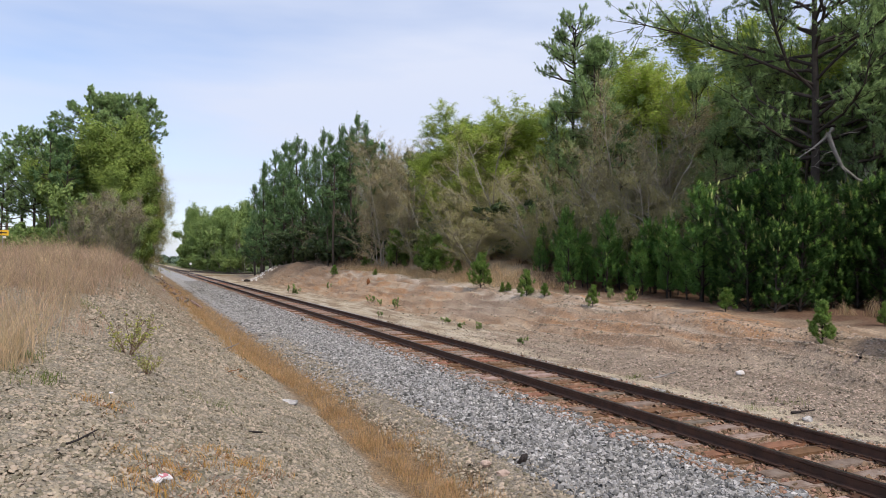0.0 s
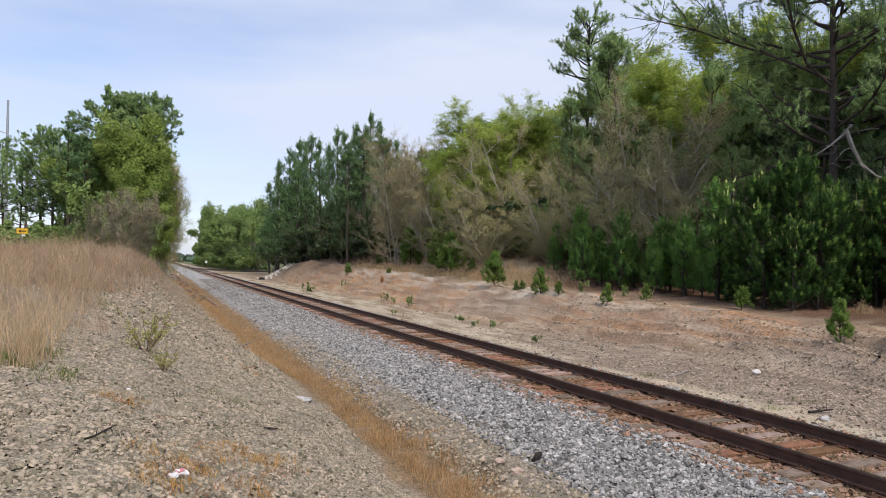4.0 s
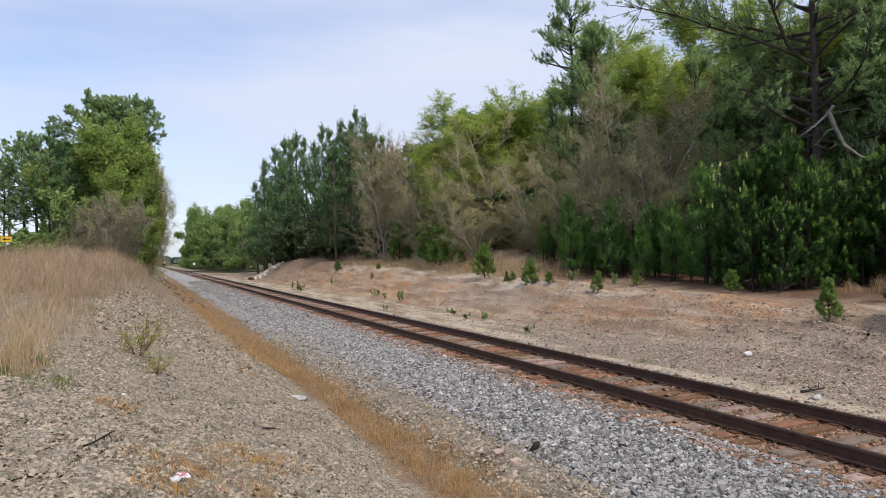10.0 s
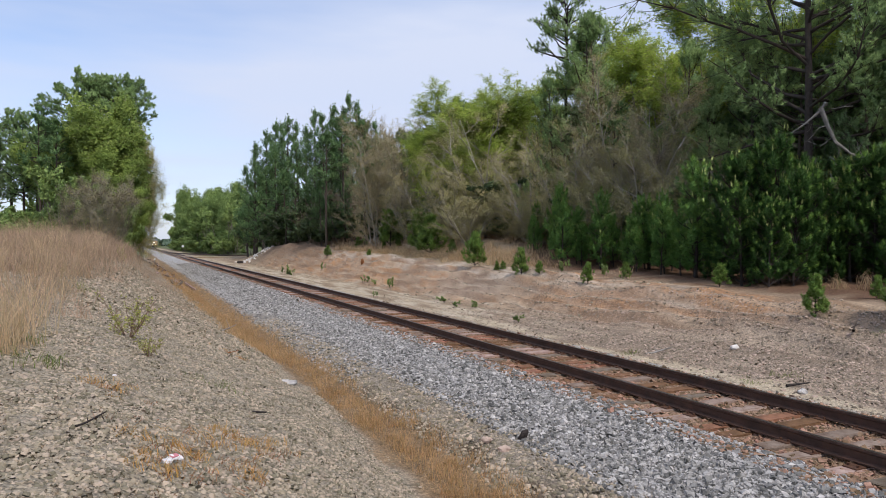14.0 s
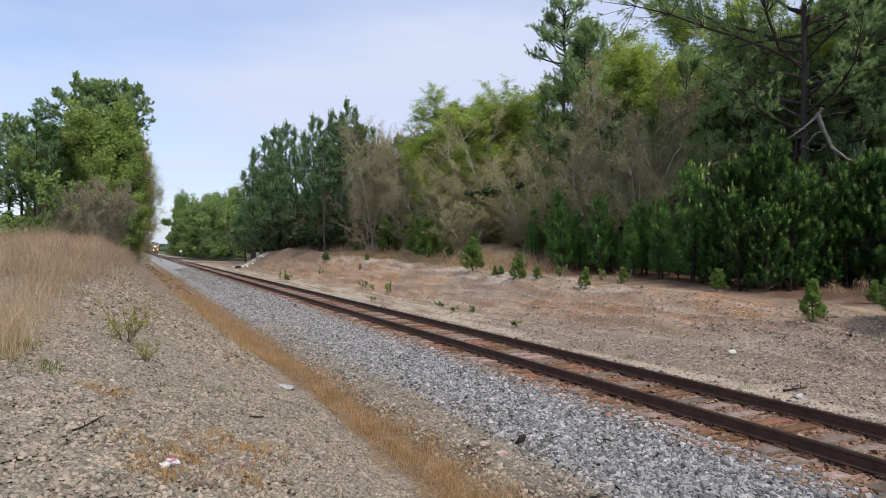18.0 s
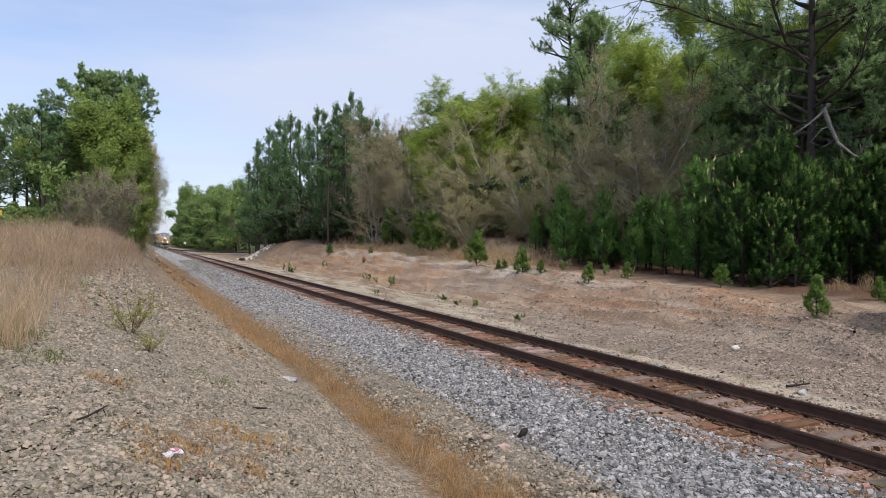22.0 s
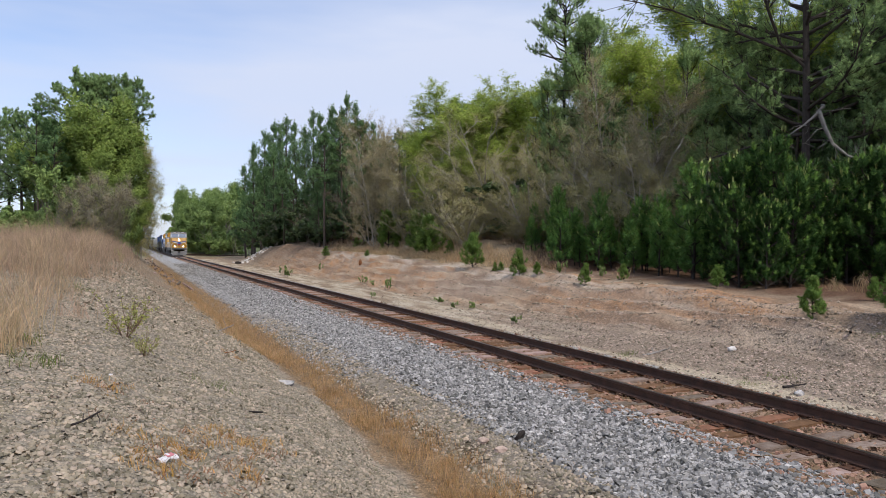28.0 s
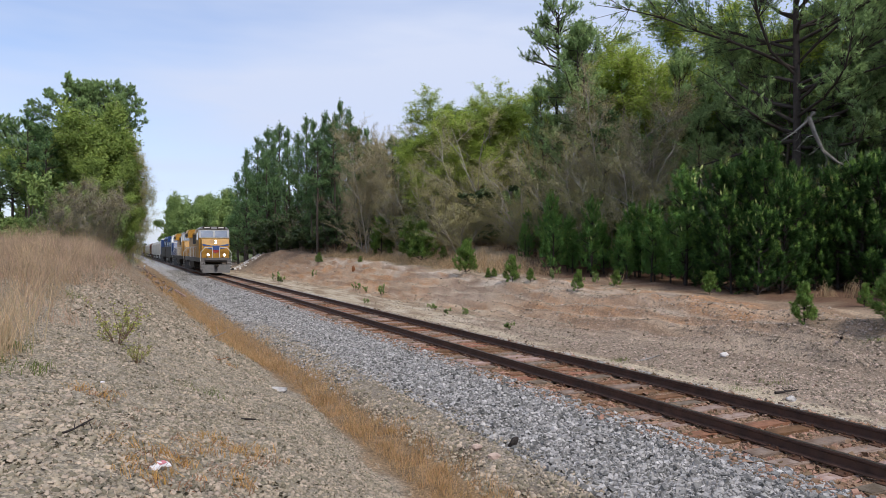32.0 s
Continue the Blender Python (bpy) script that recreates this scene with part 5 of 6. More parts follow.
grove(pine_kind("pine_tree", "tall pine with a rounded grey-green crown behind the bank", (51, 52), tall_pine, h=17.0, bare=0.4, reach=3.7, limbs=42, blade=(0.38, 0.09), per=2, count=6, twigs=1.3, taper=0.3), 17.0, [(x, y, h * (0.9 if x < -15 else 0.96)) for x, y, h in LEFT_PINES], "pines behind the bank", 41)
grove([tree_thing("deciduous_tree", "leafy yellow-green tree overgrown with vines", "tree", *broad_tree(s, 12, 2.6, 0.02, "leaf_green", 0.105, 70, 1)) for s in (53, 54)], 12.0, [(x - 0.7, y, h, w) for x, y, h, w in LEFT_GREENS], "leafy trees behind the bank", 42, 2.3)
grove([tree_thing("budding_tree", "ochre budding tree leaning over the track", "tree", *twig_tree(55, 11, 2.2, stems=2, lean=0.2, limbs=20, boughs=8, twigs=10, long=0.7, thin=0.018, buds=14, bud=0.05, leaf="bud_olive"))], 11.0, [(x - 1.0, y, h, w) for x, y, h, w in LEFT_OCHRE], "", 43, 2.1)
grove([tree_thing("bare_brush", "bare grey brush on the bank", "shrub", *twig_tree(s, 5, 1.9, stems=6, lean=0.7, low=0.04, long=0.5, thin=0.016, buds=2, bud=0.03, leaf="bud_olive", twig="twig_grey", bark="bark_grey")) for s in (56, 57)], 5.0, [(x, y, h * 0.95, w) for x, y, h, w in LEFT_BRUSH[:3]], "bare brush on the bank", 44, 2.0)

grove(pine_kind("pine_tree", "slender pine with a long bare pale trunk at the wood's edge", (63, 64), tall_pine, h=12.0, bare=0.55, reach=1.7, limbs=24, mat="needles_mid", blade=(0.3, 0.08), count=6), 12.0, [(11.4, 62.3, 12.0), (9.2, 68.5, 11.5), (11.6, 70.0, 13.5), (8.6, 86.0, 9.0), (13.2, 57.5, 10.5), (15.0, 50.0, 12.0), (17.5, 33.5, 9.5), (-16.5, 74.7, 13.0), (-15.0, 70.0, 11.0)], "slender pines", 62)
RIGHT_WALL = [(23.5, 24.5, 13.0), (27.0, 19.0, 15.0), (21.8, 17.5, 12.5), (25.5, 31.0, 13.0), (29.0, 26.0, 14.0), (31.0, 33.0, 13.0), (30.0, 14.0, 17.0), (24.0, 13.0, 13.0), (20.5, 23.5, 10.5), (19.6, 19.0, 9.0), (21.0, 15.0, 10.0), (24.5, 16.5, 18.0), (27.5, 23.0, 18.5)]
grove(pine_kind("pine_tree", "tall dark pine with heavy boughs beside the great pine", (61, 62), tall_pine, h=16.0, bare=0.12, reach=4.2, limbs=54, mat="needles_dark", blade=(0.28, 0.06), twigs=1.8, per=3, count=6, taper=0.4, plume=1.4), 16.0, RIGHT_WALL, "pines round the great pine", 61)

# the wood behind its edge, and the undergrowth that closes it
rng = np.random.default_rng(70)
back, under, low_left, far_low = [], [], [], []
for y in np.arange(14, 104, 4.6):
    edge = np.interp(y, [14, 30, 50, 70, 100], [21, 20, 19.5, 16.5, 14.5])
    for x in (edge + 4, edge + 11):
        back.append((x + rng.normal(0, 1.2), y + rng.normal(0, 1.5), np.interp(y, [14, 40, 60, 100], [12, 11, 10.5, 12.5]) * rng.uniform(0.85, 1.1)))
for y in np.arange(12, 104, 1.5):
    edge = np.interp(y, [12, 22, 30, 45, 62, 75, 100], [18.5, 17.2, 17.5, 14.8, 13.2, 10.6, 9.6])
    under.append((edge + rng.normal(0, 0.8), y + rng.normal(0, 0.5), rng.uniform(2.4, 4.6), rng.uniform(1.3, 2.2)))
    under.append((edge + 1.5 + rng.normal(0, 0.5), y + 0.7, rng.uniform(1.8, 2.8), 1.4))
    under.append((edge + 8 + rng.normal(0, 1), y, rng.uniform(4, 6), 2.6))
    under.append((edge + 3 + rng.normal(0, 0.8), y + rng.normal(0, 0.5), rng.uniform(3.5, 6.5), rng.uniform(1.6, 2.6)))
for y in np.arange(150, 340, 9):
    for k in range(3):
        far_low.append((9.0 + rng.normal(0, 1.0), y + 3 * k, rng.uniform(3, 5), rng.uniform(2.0, 3.0)))
    far_low.append((np.interp(y, [150, 340], [10.0, 9.5]) + rng.normal(0, 1.0), y, rng.uniform(8, 12), rng.uniform(3.0, 4.5)))
    far_low.append((np.interp(y, [150, 340], [14.0, 12.0]) + rng.normal(0, 1.0), y + 4, rng.uniform(11, 16), rng.uniform(4.0, 5.5)))
for x, y, h in [(-9.0, 63.0, 4.2), (-8.9, 66.5, 5.0), (-8.9, 69.5, 5.6), (-8.8, 72.0, 5.2), (-9.2, 60.0, 3.0), (-9.6, 64.5, 4.6)]:
    low_left.append((x, y, h, 1.0))
for x in (-13.5, -15.5, -17.5, -19.5, -21.5, -23.5, -26.0):
    low_left.append((x + rng.normal(0, 0.4), 97 + rng.normal(0, 2), rng.uniform(4.0, 6.0), 2.2))
for y in np.arange(56, 96, 3.6):
    low_left.append((np.interp(y, [56, 70, 95], [-10.2, -9.7, -9.3]) + rng.normal(0, 0.3), y, rng.uniform(2.5, 4.5), rng.uniform(1.0, 1.5)))
    low_left.append((-12.5 + rng.normal(0, 1.0), y + 4, rng.uniform(3.5, 6.5), rng.uniform(1.6, 2.4)))
    low_left.append((np.interp(y, [56, 96], [-18, -27]) + rng.normal(0, 1.0), 66 + 0.5 * (y - 56), rng.uniform(3.0, 5.0), rng.uniform(1.8, 2.6)))
    low_left.append((-17.0 + rng.normal(0, 1.2), y + 26, rng.uniform(3.0, 6.0), rng.uniform(1.6, 2.4)))
grove(pine_kind("pine_tree", "dark pine deep in the wood", (71, 72), tall_pine, h=12.0, bare=0.08, reach=3.2, limbs=30, mat="needles_dark", blade=(0.5, 0.16), twigs=1.0, per=2, count=5), 12.0, back + [(-21, 118, 8), (-27, 122, 7), (-16, 116, 9)], "pines in the wood", 71)
grove([tree_thing("understory_shrub", "dark green undergrowth shrub under the trees", "shrub", *broad_tree(s, 4, 1.6, 0.0, "leaf_shade", 0.16, 14, 4, stems=2, forks=2)) for s in (73, 74)], 4.0, [u for i, u in enumerate(under) if i % 4 != 3], "undergrowth", 73, 1.5)
grove([tree_thing("bare_brush", "brown leafless undergrowth under the trees", "shrub", *twig_tree(s, 4, 1.6, stems=4, lean=0.5, limbs=7, boughs=6, twigs=9, long=0.4, thin=0.014, buds=1, bud=0.03, twig="twig_red")) for s in (75, 76)], 4.0, under[3::4], "undergrowth", 75, 1.4)
grove([tree_thing("understory_shrub", "green shrub at the foot of the trees", "shrub", *broad_tree(s, 4, 1.6, 0.0, "leaf_far", 0.1, 30, 3, stems=3, forks=2)) for s in (77, 78)], 4.0, low_left + far_low, "undergrowth behind the bank", 77, 1.4)
retire(protos)


rng = np.random.default_rng(80)
n = 9000
a = rng.uniform(-1, 1, n)
fy = rng.uniform(760, 1000, n)
fx = a * 700
fz = rng.random(n) ** 0.7 * (9 + 5 * patchy(fx, fy * 0, 60, 9)) - 3
fv = leaves(rng, np.stack([fx, fy, fz], -1), 3.2)
tagged(new("far_woods", mesh_of("far_woods", fv, shards(fv, 4), [M["far_leaf"]])), "hazy line of far woods on the horizon", "woods", kind="stuff")


# ---- grasses ----
def grass(name, label, seed, x, y, tall, lean, count, width, mat, loose=0.07, droop=0.35):
    """Tufts of thin bent stems, joined."""
    rng = np.random.default_rng(seed)
    n = len(x) * count
    h = tall * np.repeat(rng.uniform(0.55, 1.15, len(x)), count) * rng.uniform(0.55, 1.1, n)
    c = np.repeat(np.stack([x, y, surface_z(x, y) - 0.02], -1), count, 0) + np.c_[rng.normal(0, loose, (n, 2)), np.zeros(n)]
    way = np.repeat(np.stack([rng.normal(0, lean, len(x)), rng.normal(0, lean, len(x)), np.ones(len(x))], -1), count, 0)
    way = unit(way + rng.normal(0, 0.16, (n, 3)))
    mid = c + way * (h * 0.6)[:, None]
    tip = mid + unit(way + np.c_[rng.normal(0, droop, (n, 2)), np.full(n, -0.1)]) * (h * 0.45)[:, None]
    side = unit(np.cross(way, rng.normal(0, 1, (n, 3)))) * width / 2
    v = np.stack([c - side, c + side, mid + side * 0.7, c - side, mid + side * 0.7, mid - side * 0.7, mid - side * 0.7, mid + side * 0.7, tip], 1).reshape(-1, 3)
    return tagged(new(name, mesh_of(name, v, shards(v, 3), [M[mat]])), label, "grass", kind="stuff")


rng = np.random.default_rng(61)
n = 420
x = -9.5 - 7.0 * rng.random(n) ** 1.1
y = 7.8 + 36 * rng.random(n) ** 1.2
keep = (x < -9.6 + 0.05 * (y - 7.5) - 0.8 * (patchy(x, y, 2.5, 33) - 0.3)) & (y > 8.2 + 0.8 * np.sin(x * 3)) & (patchy(x, y, 1.6, 36) > 0.45)
grass("tall_dry_grass", "tall straw-coloured dry grass in loose clumps on the bank", 62, x[keep], y[keep], 1.25, 0.28, 26, 0.006, "straw", 0.13, 1.0)
n = 260
y = rng.uniform(16, 48, n)
x = np.interp(y, [16, 30, 48], [-9.5, -9.0, -8.8]) - 2.6 * rng.random(n)
grass("tall_dry_grass", "arching tan grass clumps along the top of the bank", 69, x, y, 0.85, 0.3, 34, 0.010, "straw_grey", 0.28, 1.0)
n = 520
x, y = rng.uniform(-14.5, -9.0, n), 9 + 30 * rng.random(n)
keep = (x < -9.3 + 0.04 * (y - 9)) & (patchy(x, y, 2.2, 38) > 0.42)
grass("tall_dry_grass", "reddish brown dry grass clumps on the bank", 67, x[keep], y[keep], 0.62, 0.4, 26, 0.007, "straw_red", 0.22, 1.4)
n = 1500
x, y = rng.uniform(-13.5, -7.4, n), rng.uniform(22, 70, n)
keep = (rng.random(n) < smooth(-7.8, -10.0, x)) & (patchy(x, y, 4, 34) > 0.4)
grass("dry_grass", "reddish grey dry grass on the bank's slope", 63, x[keep], y[keep], 0.66, 0.22, 8, 0.012, "straw_grey", 0.18, 0.5)
n = 260
x, y = rng.uniform(-9.4, -6.0, n), spread_y(rng, n, 14, 60)
grass("dry_grass", "sparse short straw on the brown slope", 66, x, y, 0.24, 0.4, 5, 0.007, "straw_grey", 0.1)
n = 3400
y = spread_y(rng, n, 5.0, 75)
x = strip_edge(y) + 0.12 + (-4.5 - strip_edge(y)) * np.clip(rng.beta(1.5, 1.8, n), 0, 1) + 0.1 * np.sin(y * 0.9)
keep = patchy(x, y, 1.0, 41) > 0.40
grass("ditch_grass", "golden brown dry grass on the slope above the ditch", 70, *(lambda y_: (strip_edge(y_) - 0.05 + rng.normal(0, 0.3, 1300), y_))(spread_y(rng, 1300, 17, 70)), 0.3, 0.35, 7, 0.008, "straw_orange", 0.1)
grass("ditch_grass", "rust-coloured dry grass along the ditch", 64, x[keep], y[keep], 0.25, 0.22, 7, 0.006, "straw_orange", 0.06)
n = 1300
x, y = rng.uniform(9.3, 15, n), rng.uniform(32, 70, n)
keep = patchy(x, y, 3, 35) > 0.4
grass("dry_grass", "pale tan dry grass along the plateau's edge", 68, *(lambda y_: (np.interp(y_, [26, 45, 64], [11.0, 10.2, 9.6]) + rng.normal(0, 0.5, 900), y_))(rng.uniform(30, 64, 900)), 0.55, 0.35, 9, 0.02, "straw", 0.16, 0.8)
grass("dry_grass", "tan dry grass on the plateau under the trees", 65, x[keep], y[keep], 0.65, 0.25, 7, 0.018, "straw", 0.12)
def tufts(rows, each, wide):
    """Centres of small tufts, several for each place."""
    c = np.array([r[:2] for r in rows])
    return (np.repeat(c, each, 0) + rng.normal(0, wide, (len(c) * each, 2))).T


ORANGE_TUFTS = [(-8.1, 5.6, 60), (-7.65, 6.2, 90), (-7.75, 5.9, 90), (-8.46, 5.1, 50), (-8.4, 4.6, 40), (-8.0, 4.9, 50), (-8.7, 6.8, 40), (-4.4, 10.5, 60), (-6.8, 13.8, 30)]
GREEN_TUFTS = [(-9.9, 8.3), (-10.2, 8.2), (-9.6, 8.7), (-9.3, 7.6), (-9.75, 8.0), (-7.65, 8.8), (3.85, 10.1), (2.45, 9.9), (2.55, 13.5), (-9.5, 15.5), (7.5, 10.4)]
ARCHING_TUFTS = [(13.4, 15.9), (13.9, 15.6), (14.4, 15.4), (10.6, 23.6), (12.3, 41.5), (13.5, 39.0), (12.8, 43.8), (10.2, 40.0), (10.8, 43.0), (11.6, 38.0), (9.8, 46.0), (12.0, 50.0), (10.6, 52.0), (13.0, 47.0), (9.6, 36.5), (11.0, 35.0), (12.4, 34.0), (11.4, 55.5), (12.9, 57.0)]
grass("dry_tufts", "low orange-brown tufts of dry grass among the gravel", 90, *tufts(ORANGE_TUFTS, 8, 0.15), 0.14, 0.5, 20, 0.005, "straw_bright", 0.05, 1.3)
grass("dry_tufts", "matted reddish brown dead weeds among the gravel", 91, *tufts(ORANGE_TUFTS, 9, 0.22), 0.09, 0.7, 16, 0.006, "straw_rust", 0.06, 1.5)
grass("green_tufts", "small tufts of fresh green grass", 110, *tufts(GREEN_TUFTS, 6, 0.13), 0.18, 0.3, 12, 0.006, "grass_green", 0.07, 0.8)
grass("arching_grass", "arching pale clumps of dry grass at the wood's edge", 130, *tufts(ARCHING_TUFTS, 4, 0.15), 0.9, 0.3, 14, 0.012, "straw", 0.1, 1.1)
grass("tall_dry_grass", "yellowish tall grass at the bank's edge", 131, *tufts([(-9.75, 8.1), (-10.0, 7.9), (-9.65, 8.6), (-9.9, 8.5)], 5, 0.14), 0.8, 0.15, 22, 0.006, "straw", 0.07, 0.5)


# ---- small plants and weeds ----
def weed(seed, h, wide, leaf, count, size, twigs=2):
    return broad_tree(seed, h, wide, 0.12, leaf, size, count, twigs, stems=4, forks=2, thick=3.0)


sprouts = [tree_thing("bush", "thin leggy bush with small yellow-green leaves on the gravel bank", "shrub", *leggy_bush(s), trunk_name="stem_fan") for s in (81, 82)]
plant_all(sprouts, 0.7, [(-8.6, 10.3, 0.66, 0.95), (-8.36, 9.3, 0.34, 0.5), (-8.95, 27.3, 0.7, 0.5)], "bushes on the gravel bank", 83, 0.02)
weeds = [tree_thing("weed", "low dark green weed beside the track", "weed", *weed(s, 0.5, 0.3, "leaf_far", 7, 0.018, 5)) for s in (84, 85)]
plant_all(weeds, 0.5, [(3.1, 58.1, 1.0, 1.9), (3.4, 57.0, 0.7, 1.4), (5.3, 38.7, 0.8, 1.3), (4.24, 29.1, 0.35, 1.2), (4.54, 25.95, 0.4, 1.1), (4.0, 26.4, 0.35, 0.8), (5.6, 44.0, 0.6, 1.3), (5.4, 42.0, 0.5, 0.9), (2.7, 33.5, 0.35, 0.8), (3.65, 20.6, 0.3, 1.0), (6.2, 58.6, 0.7, 1.0), (9.5, 26.5, 0.7, 1.4), (9.9, 24.2, 0.6, 1.2), (12.2, 58.0, 1.2, 2.4), (10.6, 60.5, 0.9, 2.0)], "weeds on the flat", 86, 0.02)
retire(sprouts + weeds)


# ---- things lying about ----
def lump(name, label, category, seed, x, y, size, mat, tilt=(0, 0, 0), lift=0.0):
    """A broken lump: a cut-up ball squeezed to its size."""
    rng = np.random.default_rng(seed)
    bm = bmesh.new()
    bmesh.ops.create_icosphere(bm, subdivisions=2, radius=0.5)
    for v in bm.verts:
        v.co *= rng.uniform(0.78, 1.15)
        v.co = Vector((v.co.x * size[0], v.co.y * size[1], v.co.z * size[2]))
    ob = part("body", bm, mat, tagged(empty(name, pose(x, y, float(surface_z(x, y)) + size[2] * 0.25 + lift, *tilt)), label, category))
    return ob.parent


def stick(name, label, category, seed, x, y, length, r, mat, turn, rise=0.03, bits=3):
    rng = np.random.default_rng(seed)
    wood = Limbs(6)
    line = bent(rng, (-length / 2, 0, 0), (1, 0, 0), length, 6, 0.1, 0.0)
    line[:, 2] = np.abs(line[:, 2]) * 0.4
    wood.add(line, np.linspace(r, r * 0.55, 7))
    for k in range(bits):
        wood.add(bent(rng, line[rng.integers(1, 6)], rng.normal(0, 1, 3) + (0.5, 0, 0.3), length * 0.25, 3, 0.2, 0.0), np.linspace(r * 0.5, r * 0.2, 4))
    ob = tagged(empty(name, pose(x, y, float(surface_z(x, y)) + rise, 0, 0, turn)), label, category)
    part_mesh("wood", wood.mesh("wood", mat), ob)
    return ob


lump("rock", "dark pointed rock standing on the ballast's edge", "rock", 201, -3.5, 8.45, (0.12, 0.10, 0.24), M["char"], (20, 25, 0))
lump("rock", "grey rock at the toe of the ballast", "rock", 202, -3.95, 8.2, (0.2, 0.15, 0.1), M["gravel_brown"])
lump("rock", "grey rock at the toe of the ballast", "rock", 203, -4.0, 8.6, (0.17, 0.14, 0.1), M["gravel_brown"])
lump("rock", "pale stone on the gravel flat beyond the track", "rock", 204, 5.44, 13.0, (0.24, 0.18, 0.16), M["riprap"])
lump("rock", "flat grey slab on the bank's edge", "rock", 205, -5.75, 13.8, (0.4, 0.26, 0.14), M["ballast"], lift=0.0)
lump("rock", "grey stone on the flat beside the track", "rock", 206, 2.6, 8.8, (0.2, 0.16, 0.12), M["ballast"])
lump("rock", "small white chip lying on the gravel", "rock", 207, -8.72, 7.5, (0.09, 0.06, 0.03), M["paper"])
lump("stump", "short rotten red-brown stump on the clay bank", "stump", 208, 7.4, 50.8, (0.26, 0.26, 0.55), M["stump"], lift=0.08)
stick("stick", "charred stick lying on the gravel", "stick", 211, -8.76, 5.04, 0.26, 0.008, M["char"], 40)
stick("stick", "curved black scrap lying on the gravel", "scrap", 212, -7.25, 7.85, 0.16, 0.016, M["char"], -20, bits=0)
stick("branch", "dead branch lying on the sandy flat", "branch", 213, 3.36, 13.5, 0.9, 0.03, M["dead_wood"], 10)
stick("branch", "dark rotten branch among stones beside the track", "branch", 214, 3.0, 9.2, 0.55, 0.025, M["char"], -10)
stick("branch", "thin fallen branch on the brown slope", "branch", 215, -6.4, 19.5, 1.5, 0.02, M["dead_wood"], 70)
stick("branch", "fallen dead branch at the foot of the saplings", "branch", 216, 7.6, 11.2, 0.9, 0.035, M["bark"], 20)
stick("branch", "reddish twig on the gravel slope", "branch", 217, -6.85, 13.8, 0.6, 0.012, M["stump"], 30)
lump("rock", "dark burnt clod below the riprap", "clod", 218, 4.9, 99.6, (1.0, 0.6, 0.5), M["char"])

# crushed can: a bent cylinder with a printed band
bm = bmesh.new()
bmesh.ops.create_cone(bm, cap_ends=True, segments=20, radius1=0.033, radius2=0.033, depth=0.122, matrix=pose(0, 0, 0.02, 0, 90, 0))
bmesh.ops.subdivide_edges(bm, edges=[e for e in bm.edges if abs(e.verts[0].co.x - e.verts[1].co.x) > 0.05], cuts=4)
rng = np.random.default_rng(220)
for v in bm.verts:
    v.co.z = 0.02 + (v.co.z - 0.02) * 0.45 + 0.008 * math.sin(v.co.x * 90)
    v.co.y += 0.012 * math.sin(v.co.x * 60 + 1) + rng.normal(0, 0.002)
can = tagged(empty("crushed_can", pose(-8.31, 4.66, float(surface_z(-8.31, 4.66)) + 0.01, 8, -6, 25)), "crushed white drink can with faded red print", "can")
part("shell", bm, M["paper"], can)
part("printed_band", box_bm(0.0, 0.045, -0.022, 0.022, 0.034, 0.038, 0.004), M["pink"], can, "faded red printed patch")

# old rails, ties and boards dumped along the slope
rng = np.random.default_rng(230)
for k in range(44):
    y = 40 + 62 * rng.random() ** 1.2
    x = -6.3 + rng.normal(0, 0.38)
    L, w = rng.uniform(2.4, 6.0), rng.uniform(0.05, 0.11)
    ob = tagged(empty("old_timber", pose(x, y, float(surface_z(x, y)) + 0.05, rng.normal(0, 5), rng.normal(0, 1.0), 90 + rng.normal(0, 3.5))), "grey discarded timber lying on the bank's slope", "timber", "discarded timbers")
    bm = box_bm(-L / 2, L / 2, -w / 2, w / 2, -0.03, 0.07, 0.012)
    for v in bm.verts:
        v.co += Vector(rng.normal(0, 0.015, 3))
    part("beam", bm, M["tie_pale"] if k % 3 else M["tie"], ob)

# pale broken stone spilled down the end of the clay bank
rng = np.random.default_rng(240)
for k in range(70):
    u = rng.random()
    x, y = 5.2 + 3.4 * u + rng.normal(0, 0.5), 101.5 - 5.0 * u + rng.normal(0, 1.8)
    s_ = rng.uniform(0.18, 0.5)
    tagged(lump("riprap_stone", "pale broken riprap stone on the bank's end", "rock", 241 + k, x, y, (s_, s_ * 0.8, s_ * 0.6), M["riprap"], (0, 0, rng.uniform(0, 180))), group="riprap")

# ---- farm crossing, turnout stand and far marks ----
crossing = tagged(empty("track_crossing", pose(0, 138, 0)), "timber farm crossing over the track", "crossing")
for k in range(4):
    part("plank", box_bm(-0.55 + k * 0.29, -0.29 + k * 0.29, -2.6, 2.6, -0.16, -0.02, 0.01), M["tie"], crossing)
for side in (-1, 1):
    part("outer_plank", box_bm(side * 1.15 - 0.2, side * 1.15 + 0.2, -2.6, 2.6, -0.2, -0.03, 0.01), M["tie"], crossing)
bm = bmesh.new()
ramp_v = [bm.verts.new(c) for c in ((1.4, -2.4, -0.05), (1.4, 2.4, -0.05), (20, 5.5, 0.0), (20, 0.5, 0.0))]
bm.faces.new(ramp_v)
bmesh.ops.extrude_face_region(bm, geom=bm.faces[:])
for v in bm.verts[4:]:
    v.co.z -= 0.5
bmesh.ops.recalc_face_normals(bm, faces=bm.faces)
sandy = material("sandy_track", (0.34, 0.27, 0.185), (0.26, 0.20, 0.135), 0.95, scale=2, bump=0.4)
part("ramp", bm, sandy, crossing, "brown sandy approach")
